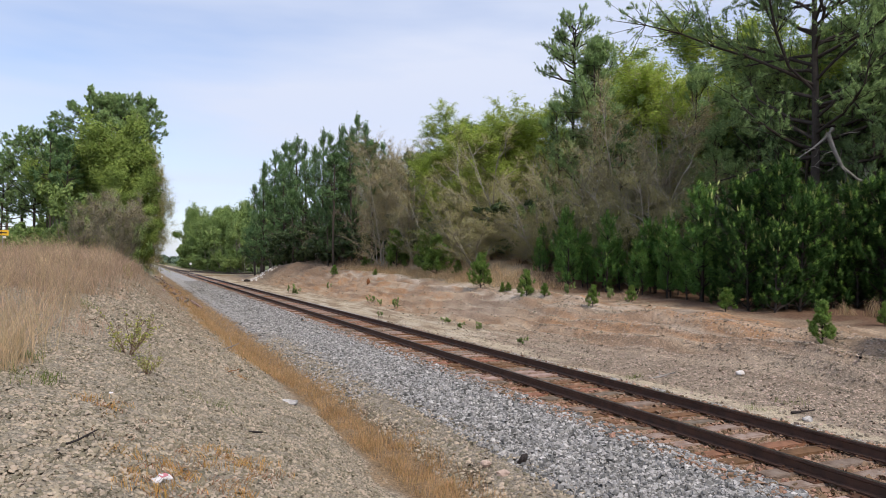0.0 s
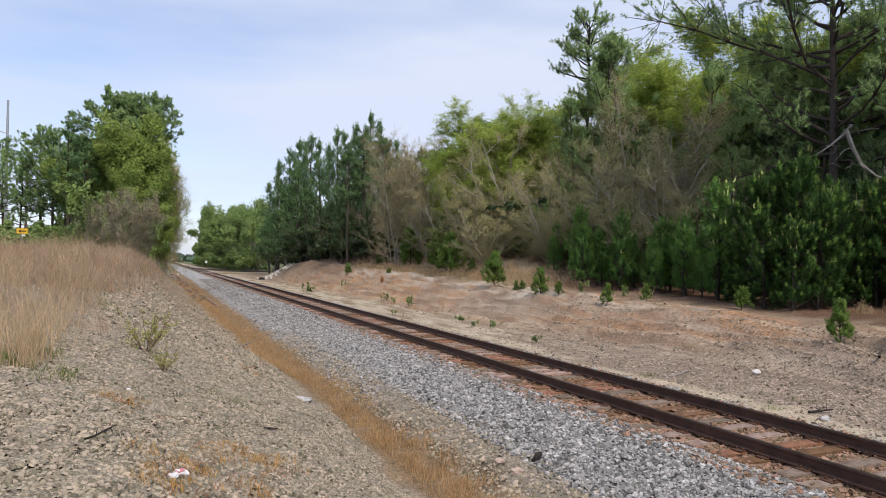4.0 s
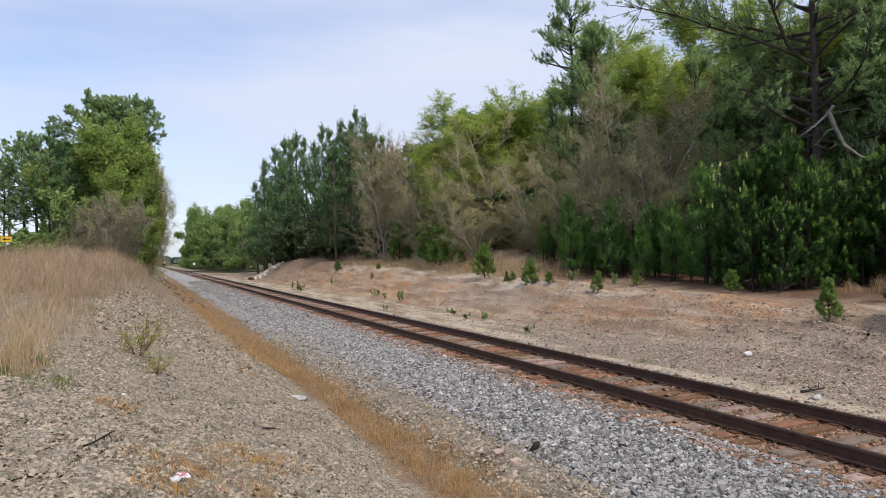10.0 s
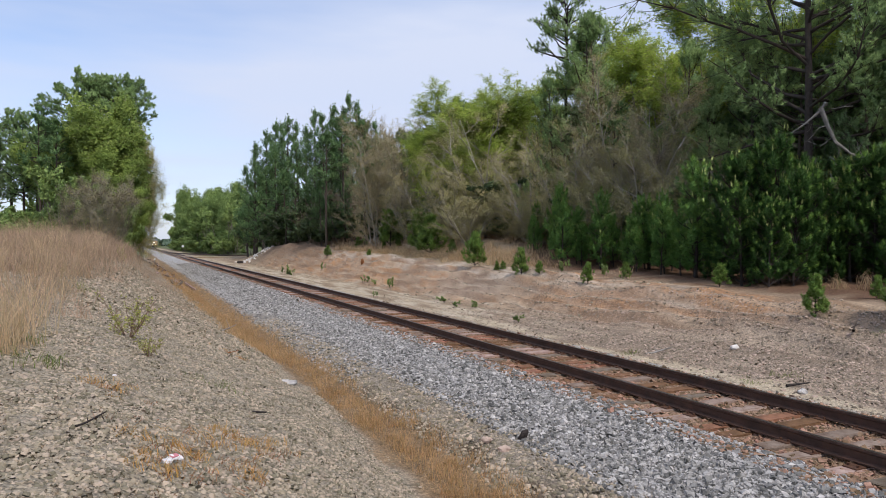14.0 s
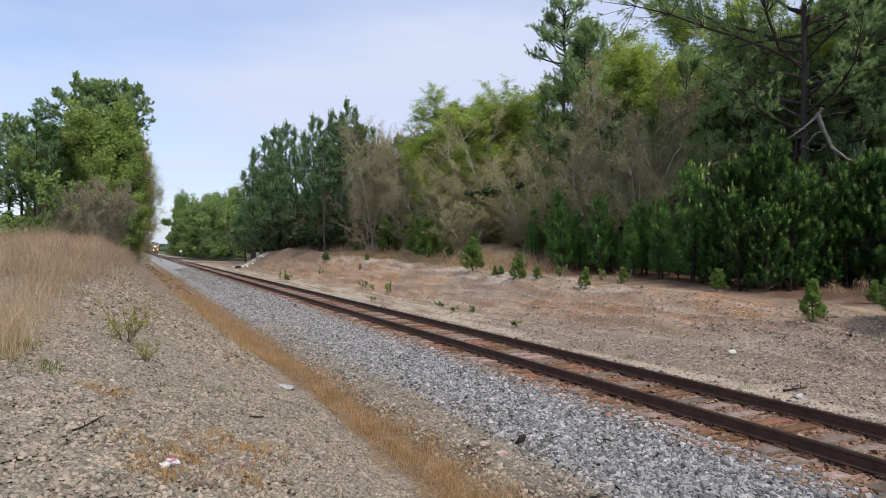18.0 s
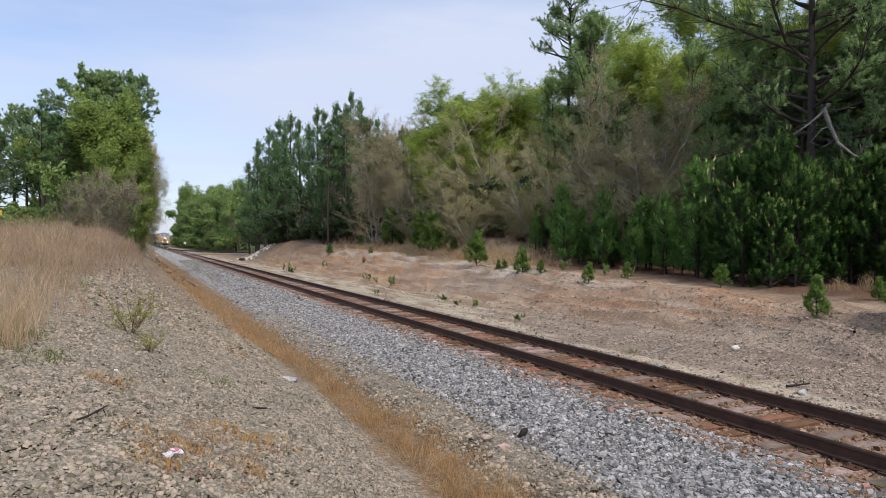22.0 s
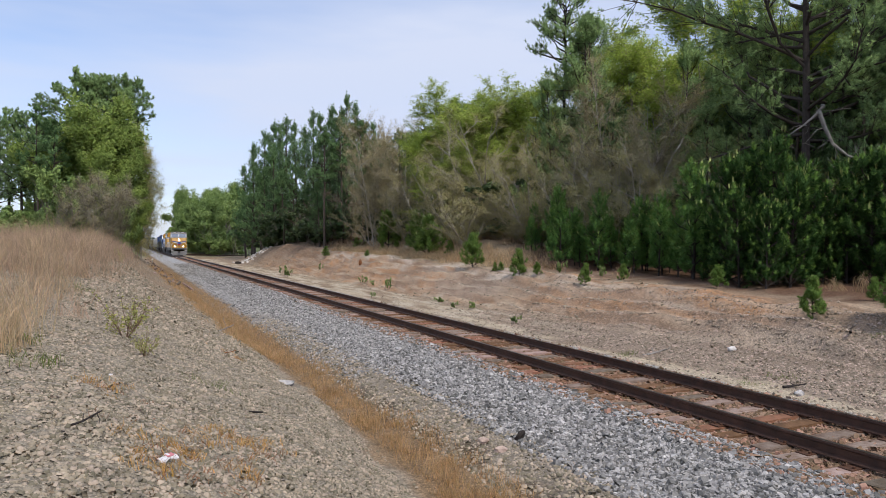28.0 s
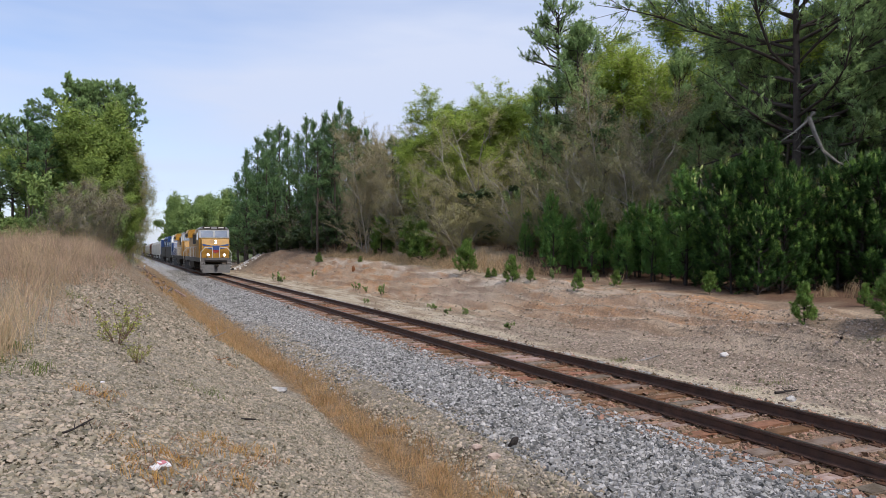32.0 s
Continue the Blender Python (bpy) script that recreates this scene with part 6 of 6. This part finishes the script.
spur = tagged(empty("railway_spur", pose(0, 0, 0.08)), "rusty spur rails diverging beyond the crossing", "railway track")
for off in (-0.7525, 0.7525):
    bm = bmesh.new()
    prev = None
    for k in range(19):
        y = 205 - 3.4 * k
        d = (k / 18) ** 2 * 11.5
        ring = [bm.verts.new((off + d + u_, y, v_ - 0.004)) for u_, v_ in ((-0.035, 0), (0.035, 0), (0.035, -0.17), (-0.035, -0.17))]
        if prev:
            for i in range(4):
                bm.faces.new((prev[i], prev[(i + 1) % 4], ring[(i + 1) % 4], ring[i]))
        prev = ring
    bmesh.ops.recalc_face_normals(bm, faces=bm.faces)
    part("rail", bm, M["rust"], spur)
stand = tagged(empty("switch_stand", pose(3.1, 196, -0.3)), "switch stand with a round white target beside the track", "signal")
part("post", rod_bm((0, 0, 0), (0, 0, 1.9), 0.05), M["wire"], stand)
part("target", rod_bm((0, -0.06, 2.05), (0, 0.02, 2.05), 0.34, sides=20), M["white"], stand, "round white target")
part("base", box_bm(-0.3, 0.3, -0.2, 0.2, 0, 0.2, 0.03), M["char"], stand)
marker = tagged(empty("track_marker", pose(-6.3, 93, float(ground_z(-6.3, 93)))), "small white marker on a short post", "marker")
part("post", rod_bm((0, 0, 0), (0, 0, 0.5), 0.04), M["dead_wood"], marker)
part("plate", box_bm(-0.09, 0.09, -0.05, -0.02, 0.4, 0.58, 0.01), M["white"], marker)

# ---- poles, wires and the arrow sign beyond the bank ----
tower = tagged(empty("transmission_pole", pose(-31.1, 126.5, 0.4)), "tall galvanised steel power line pole", "power pole")
part("mast", rod_bm((0, 0, 0), (0, 0, 26.8), 0.36, 0.16, 12), M["steel_pole"], tower)
for k, z in enumerate((26.3, 21.5, 17.6, 13.8)):
    side = -1
    if k:
        arm = part("crossarm", rod_bm((0, 0, z), (side * 2.4, 0, z + 0.7), 0.07, 0.05), M["steel_pole"], tower)
        part("insulator", rod_bm((side * 2.4, 0, z + 0.7), (side * 1.6, 0, z - 0.6), 0.07, 0.07), M["wire"], arm)
wood_pole = tagged(empty("utility_pole", pose(-24.2, 100.4, 0.8)), "brown wooden utility pole with a transformer", "power pole")
part("pole", rod_bm((0, 0, 0), (0, 0, 12.4), 0.17, 0.12, 10), M["pole"], wood_pole)
part("crossarm", box_bm(-1.1, 1.1, -0.06, 0.06, 11.4, 11.55, 0.01), M["pole"], wood_pole)
tf = part("transformer", rod_bm((0.42, -0.1, 9.2), (0.42, -0.1, 10.3), 0.27, sides=14), M["white"], wood_pole, "pale grey transformer can")
part("lid", rod_bm((0.42, -0.1, 10.3), (0.42, -0.1, 10.36), 0.29, sides=14), M["steel_pole"], tf)


def wire(a, b, sag, r):
    wood = Limbs(3)
    t = np.linspace(0, 1, 14)[:, None]
    line = np.array(a) * (1 - t) + np.array(b) * t
    line[:, 2] -= sag * 4 * (t * (1 - t))[:, 0]
    wood.add(line, np.full(14, r))
    part_mesh("strand", wood.mesh("strand", M["wire"]), tagged(empty("power_line"), "sagging overhead power line", "power line", "overhead power lines"))


for z in (17.0, 20.9, 13.2):
    wire((-32.7, 126.5, z), (-110, 100, z + 1.5), 2.2, 0.035)
for z, x in ((12.3, -25.2), (12.3, -23.2), (9.8, -24.2), (8.6, -24.2)):
    wire((x, 100.4, z), (-75, 92, z + 1), 1.0, 0.025)
    wire((x, 100.4, z), (x + 6, 160, z), 1.0, 0.025)

sign = tagged(empty("arrow_sign", pose(-16.7, 51.4, float(ground_z(-16.7, 51.4)), 0, 0, 18) @ Matrix.Diagonal((0.85, 0.85, 0.85, 1))), "yellow road sign with a black arrow on a post", "road sign")
part("post", rod_bm((0, 0.05, 0), (0, 0.05, 2.55), 0.03), M["steel_pole"], sign)
board = part("board", box_bm(-0.36, 0.36, -0.02, 0.02, 2.15, 2.55, 0.01), M["sign_yellow"], sign, "yellow sign board")
part("arrow", outline_bm([(-0.26, 2.35), (-0.09, 2.47), (-0.09, 2.39), (0.26, 2.39), (0.26, 2.31), (-0.09, 2.31), (-0.09, 2.23)], "y", -0.03, -0.022), M["sign_black"], board, "black arrow")
part("small_plate", box_bm(-0.02, 0.2, -0.02, 0.02, 1.95, 2.1, 0.01), M["white"], sign)


# ---- train ----
PAINT = {
    "yellow": material("yellow_loco_paint", (0.52, 0.27, 0.02), (0.34, 0.17, 0.03), 0.5, scale=2.0),
    "grey": material("grey_loco_paint", (0.30, 0.31, 0.32), (0.22, 0.225, 0.23), 0.5, scale=3),
    "silver": material("silver_truck_paint", (0.30, 0.29, 0.27), (0.15, 0.14, 0.13), 0.7, scale=3),
    "black": material("black_running_gear", (0.025, 0.024, 0.023), (0.05, 0.04, 0.03), 0.7, scale=4),
    "blue": material("dark_blue_loco_paint", (0.02, 0.055, 0.17), (0.015, 0.04, 0.12), 0.4, scale=2),
    "pale_blue": material("pale_blue_loco_paint", (0.25, 0.36, 0.52), (0.55, 0.60, 0.64), 0.5, scale=0.5),
    "wing_blue": material("blue_emblem_paint", (0.04, 0.09, 0.28), (0.03, 0.07, 0.22), 0.5, scale=6),
    "red": material("red_emblem_paint", (0.40, 0.03, 0.025), (0.3, 0.03, 0.02), 0.5, scale=6),
    "white": material("white_handrail_paint", (0.75, 0.74, 0.70), (0.6, 0.58, 0.54), 0.5, scale=4),
    "hopper": material("pale_grey_hopper_paint", (0.52, 0.51, 0.48), (0.36, 0.34, 0.31), 0.6, scale=1.2),
    "rust_car": material("brown_car_paint", (0.16, 0.065, 0.04), (0.10, 0.045, 0.03), 0.7, scale=1.5),
    "glass": material("cab_glass", (0.22, 0.26, 0.31), (0.16, 0.19, 0.23), 0.04, 0.5, scale=2),
    "dark_grey": material("dark_grey_paint", (0.11, 0.11, 0.11), (0.17, 0.16, 0.15), 0.6, scale=4),
    "lamp": material("burning_headlight", (1.0, 0.86, 0.62), (1.0, 0.86, 0.62), 0.3, emit=14.0),
}


def wheelset(y, parent):
    bm = rod_bm((-0.78, 0, 0), (-0.66, 0, 0), 0.53, sides=18)
    rod_bm((0.66, 0, 0), (0.78, 0, 0), 0.53, sides=18, bm=bm)
    rod_bm((-0.66, 0, 0), (0.66, 0, 0), 0.09, sides=8, bm=bm)
    w = part("wheelset", bm, PAINT["black"], parent)
    w.location = (0, y, 0.53)
    return w


def truck(y, axles, gap, parent, mat):
    t = part("truck", box_bm(-0.55, 0.55, y - gap * 0.55, y + gap * 0.55, 0.55, 0.9, 0.05), PAINT["black"], parent)
    for side in (-1, 1):
        L = gap * (axles - 1) / 2 + 0.7
        pts = [(y - L, 0.62), (y - L * 0.8, 0.95), (y + L * 0.8, 0.95), (y + L, 0.62), (y + L * 0.6, 0.45), (y, 0.55), (y - L * 0.6, 0.45)]
        part("sideframe", outline_bm(pts, "x", side * 0.98 - 0.07, side * 0.98 + 0.07), mat, t)
    for k in range(axles):
        wheelset(y + (k - (axles - 1) / 2) * gap, t)
    return t


def locomotive(label, body, roof, lower, emblem=True, lit=True):
    """A six-axle wide-cab diesel; its front is at y = 0 and it runs towards -y."""
    L = 22.0
    ob = tagged(empty("locomotive"), label, "locomotive", "locomotives of the train")
    part("underframe", box_bm(-1.5, 1.5, 0.9, L - 0.5, 1.2, 1.62, 0.04), PAINT[lower], ob)
    part("fuel_tank", outline_bm([(-1.35, 0.5), (1.35, 0.5), (1.5, 0.8), (1.5, 1.2), (-1.5, 1.2), (-1.5, 0.8)], "y", 8.2, 13.6), PAINT["black"], ob)
    truck(4.0, 3, 1.9, ob, PAINT["silver"])
    truck(L - 4.0, 3, 1.9, ob, PAINT["silver"])
    plow = part("snow_plow", outline_bm([(0.15, 0.12), (0.55, 0.95), (0.9, 0.95), (0.9, 0.2)], "x", -1.35, 1.35), PAINT["dark_grey"], ob, "dark grey steel pilot plow")
    part("coupler", box_bm(-0.16, 0.16, -0.25, 0.6, 0.72, 1.0, 0.05), PAINT["black"], plow)
    part("anticlimber", box_bm(-1.1, 1.1, 0.35, 0.95, 1.35, 1.62, 0.05), PAINT["dark_grey"], ob)
    for side in (-1, 1):
        st = part("step_well", box_bm(side * 1.3 - 0.22, side * 1.3 + 0.22, 0.55, 1.15, 0.35, 1.35, 0.03), PAINT["dark_grey"], ob)
        for z in (0.5, 0.8, 1.1):
            part("step", box_bm(side * 1.3 - 0.24, side * 1.3 + 0.24, 0.5, 0.62, z, z + 0.04), PAINT["white"], st)
    # nose and cab
    part("nose", outline_bm([(1.0, 1.62), (0.95, 2.7), (1.25, 3.35), (2.5, 3.45), (2.5, 1.62)], "x", -1.35, 1.35), PAINT[body], ob, "yellow painted nose" if body == "yellow" else "")
    cab = part("cab", outline_bm([(2.3, 1.62), (2.3, 3.4), (2.65, 4.22), (2.75, 4.30), (5.2, 4.30), (5.2, 1.62)], "x", -1.53, 1.53), PAINT[body], ob)
    part("cab_roof", outline_bm([(-1.53, 4.3), (-1.2, 4.55), (1.2, 4.55), (1.53, 4.3)], "y", 2.55, 5.3), PAINT[roof], cab, "grey roof")
    part("visor", outline_bm([(2.26, 3.46), (2.62, 4.27), (2.68, 4.27), (2.34, 3.46)], "x", -1.54, 1.54), PAINT[roof], cab)
    for x0, x1 in ((-1.32, -0.12), (0.12, 1.32)):
        part("windshield", outline_bm([(2.262, 3.55), (2.54, 4.16), (2.60, 4.16), (2.32, 3.55)], "x", x0, x1), PAINT["glass"], cab, "dark cab windshield")
        part("number_board", box_bm((x0 + x1) / 2 - 0.42, (x0 + x1) / 2 + 0.42, 2.5, 2.7, 4.34, 4.56, 0.02), PAINT["black"], cab)
        part("number_bar", box_bm((x0 + x1) / 2 - 0.28, (x0 + x1) / 2 + 0.28, 2.49, 2.51, 4.40, 4.50), PAINT["white"], cab)
    for side in (-1, 1):
        part("side_window", box_bm(side * 1.5 - 0.04, side * 1.5 + 0.04, 3.1, 4.6, 3.3, 4.0, 0.02), PAINT["glass"], cab)
    light = PAINT["lamp"] if lit else PAINT["glass"]
    hl = part("headlight", box_bm(-0.16, 0.16, 1.0, 1.2, 2.86, 3.30, 0.04), PAINT["dark_grey"], ob)
    for z in (2.99, 3.18):
        part("lens", rod_bm((0, 0.98, z), (0, 1.1, z), 0.085, sides=12), light, hl, "lit headlight lens" if lit else "")
    for x in (-0.8, 0.8):
        dl = part("ditch_light", rod_bm((x, 0.45, 1.88), (x, 0.7, 1.88), 0.15, sides=12), PAINT["grey"], ob)
        part("lens", rod_bm((x, 0.42, 1.88), (x, 0.46, 1.88), 0.105, sides=12), light, dl, "lit ditch light lens" if lit else "")
        part("light_bracket", box_bm(x - 0.05, x + 0.05, 0.5, 0.65, 1.6, 1.8), PAINT["grey"], dl)
    if emblem:
        for side in (-1, 1):
            pts = [(side * 0.3, 2.72), (side * 1.32, 2.92), (side * 1.25, 2.66), (side * 0.95, 2.5), (side * 0.3, 2.36)]
            part("wing_emblem", outline_bm(pts, "y", 0.955, 0.99), PAINT["wing_blue"], ob, "blue and grey wing emblem")
        part("shield_emblem", outline_bm([(-0.4, 2.75), (0.4, 2.75), (0.38, 2.3), (0, 2.02), (-0.38, 2.3)], "y", 0.945, 0.98), PAINT["wing_blue"], ob, "blue shield emblem")
        part("emblem_bars", box_bm(-0.3, 0.3, 0.938, 0.97, 2.1, 2.34), PAINT["red"], ob)
    # long hood
    part("hood", outline_bm([(-0.95, 1.62), (-0.95, 4.15), (-0.7, 4.4), (0.7, 4.4), (0.95, 4.15), (0.95, 1.62)], "y", 5.2, L - 0.9), PAINT[body], ob)
    part("hood_roof", outline_bm([(-0.72, 4.38), (-0.6, 4.52), (0.6, 4.52), (0.72, 4.38)], "y", 5.3, 16.5), PAINT[roof], ob)
    part("radiator_wing", outline_bm([(-1.45, 3.7), (-1.5, 4.2), (-1.3, 4.6), (1.3, 4.6), (1.5, 4.2), (1.45, 3.7)], "y", 16.5, 20.6), PAINT[body], ob)
    part("exhaust_stack", box_bm(-0.5, 0.5, 10.2, 11.2, 4.5, 4.75, 0.04), PAINT["black"], ob)
    for side in (-1, 1):
        for k in range(9):
            part("hood_door", box_bm(side * 0.955 - 0.012, side * 0.955 + 0.012, 5.6 + k * 1.15, 6.55 + k * 1.15, 1.8, 3.6, 0.01), PAINT[body], ob)
        bm = rod_bm((side * 1.45, 5.3, 2.65), (side * 1.45, L - 1, 2.65), 0.025, sides=6)
        for k in range(9):
            rod_bm((side * 1.45, 5.3 + k * 1.95, 1.6), (side * 1.45, 5.3 + k * 1.95, 2.65), 0.022, sides=6, bm=bm)
        part("side_handrail", bm, PAINT["white"], ob, "white side handrail")
        bm = rod_bm((side * 1.5, 0.65, 0.8), (side * 1.5, 0.65, 2.1), 0.035, sides=6)
        rod_bm((side * 1.5, 0.65, 2.1), (side * 1.1, 0.6, 2.55), 0.035, sides=6, bm=bm)
        rod_bm((side * 1.1, 0.6, 2.55), (side * 0.35, 0.6, 2.6), 0.035, sides=6, bm=bm)
        rod_bm((side * 0.35, 0.6, 2.6), (side * 0.35, 0.6, 1.6), 0.035, sides=6, bm=bm)
        part("front_handrail", bm, PAINT["white"], ob, "white front handrail")
        for y0, y1 in ((7.2, 9.6), (12.0, 15.8)):
            part("side_grille", box_bm(side * 0.975 - 0.012, side * 0.975 + 0.012, y0, y1, 3.0, 4.0, 0.01), PAINT["black"], ob, "dark air grille")
        part("radiator_grille", box_bm(side * 1.485 - 0.02, side * 1.485 + 0.02, 16.9, 20.2, 3.85, 4.2, 0.01), PAINT["black"], ob)
    if body == "blue":
        for side in (-1, 1):
            # plain black boxes added to make the lower half of the blue sides dark
            part("lower_panel", box_bm(side * 1.2 - 0.3, side * 1.2 + 0.3, 5.3, L - 1.0, 1.6, 2.9, 0.03), PAINT["black"], ob, "black panel along the lower half of the side")
            part("pale_band", box_bm(side * 0.962 - 0.012, side * 0.962 + 0.012, 5.4, L - 1.0, 3.3, 4.1, 0.005), PAINT["pale_blue"], ob, "pale blue and white side band")
    for me in {o.data for o in ob.children_recursive if o.type == "MESH"}:
        for v in me.vertices:
            if v.co.z > 1.3:
                v.co.z = 1.3 + (v.co.z - 1.3) * 1.11
    return ob


def covered_hopper(label, paint):
    """A covered hopper wagon, 17 m long."""
    ob = tagged(empty("hopper_wagon"), label, "freight wagon", "wagons of the train")
    part("body", outline_bm([(-1.45, 1.3), (-1.55, 2.2), (-1.55, 3.9), (-1.2, 4.45), (1.2, 4.45), (1.55, 3.9), (1.55, 2.2), (1.45, 1.3)], "y", 1.4, 15.6), paint, ob)
    for k in range(4):
        y = 2.0 + k * 3.4
        part("hopper_chute", outline_bm([(y, 1.3), (y + 3.0, 1.3), (y + 1.9, 0.5), (y + 1.1, 0.5)], "x", -1.1, 1.1), paint, ob)
    for side in (-1, 1):
        for k in range(9):
            part("side_rib", box_bm(side * 1.57 - 0.04, side * 1.57 + 0.04, 1.6 + k * 1.7, 1.72 + k * 1.7, 1.4, 3.9), paint, ob)
    part("roof_hatch", box_bm(-0.35, 0.35, 2.0, 15.0, 4.45, 4.6, 0.04), paint, ob)
    part("end_sill", box_bm(-1.45, 1.45, 0.3, 1.5, 1.0, 1.3, 0.03), PAINT["black"], ob)
    part("end_sill", box_bm(-1.45, 1.45, 15.5, 16.7, 1.0, 1.3, 0.03), PAINT["black"], ob)
    for y in (2.2, 14.8):
        truck(y, 2, 1.75, ob, PAINT["black"])
    return ob


TRAIN = []          # (thing, distance behind the leading front)
lead = locomotive("yellow and grey diesel locomotive with lit headlights", "yellow", "grey", "dark_grey")
second = locomotive("dusty yellow diesel locomotive coupled second", "yellow", "grey", "black", emblem=False, lit=False)
third = locomotive("dark blue diesel locomotive with a pale cab", "blue", "white", "black", emblem=False, lit=False)
fourth = locomotive("dark blue diesel locomotive running cab rearwards", "blue", "white", "black", emblem=False, lit=False)
behind = 0.0
for ob in (lead, second, third, fourth):
    TRAIN.append((ob, behind))
    behind += 22.4
pale = covered_hopper("pale grey covered hopper wagon", PAINT["hopper"])
brown = covered_hopper("rust brown covered hopper wagon", PAINT["rust_car"])
TRAIN.append((pale, behind))
TRAIN.append((brown, behind + 17.2 * 3))
for k in range(12):
    if k not in (0, 3):
        TRAIN.append((copy_thing(brown if k in (7, 8) else pale, Matrix()), behind + 17.2 * k))


def motions():
    """The train comes down the straight track, slowly gaining speed."""
    for thing, back in TRAIN:
        rows = []
        for k in range(17):
            t = 2.0 * k
            rows.append((t, pose(0, 519.4 - 8.474 * t - 0.1707 * t * t + back + (21.9 if thing is fourth else 0), 0.003, 0, 0, 180 if thing is fourth else 0)))
        walk(thing, rows)
    # the locomotives' wheels turn with the way that they go
    for thing in (lead, second, third, fourth):
        way = -1 if thing is fourth else 1
        for axle in [o for o in thing.children_recursive if o.name.startswith("wheelset")]:
            y, z = axle.location.y, axle.location.z
            rows = []
            for k in range(961):
                t = k / 30
                rows.append((t, pose(0, y, z, math.degrees((8.474 * t + 0.1707 * t * t) / 0.53) * way % 360, 0, 0)))
            walk(axle, rows)


motions()
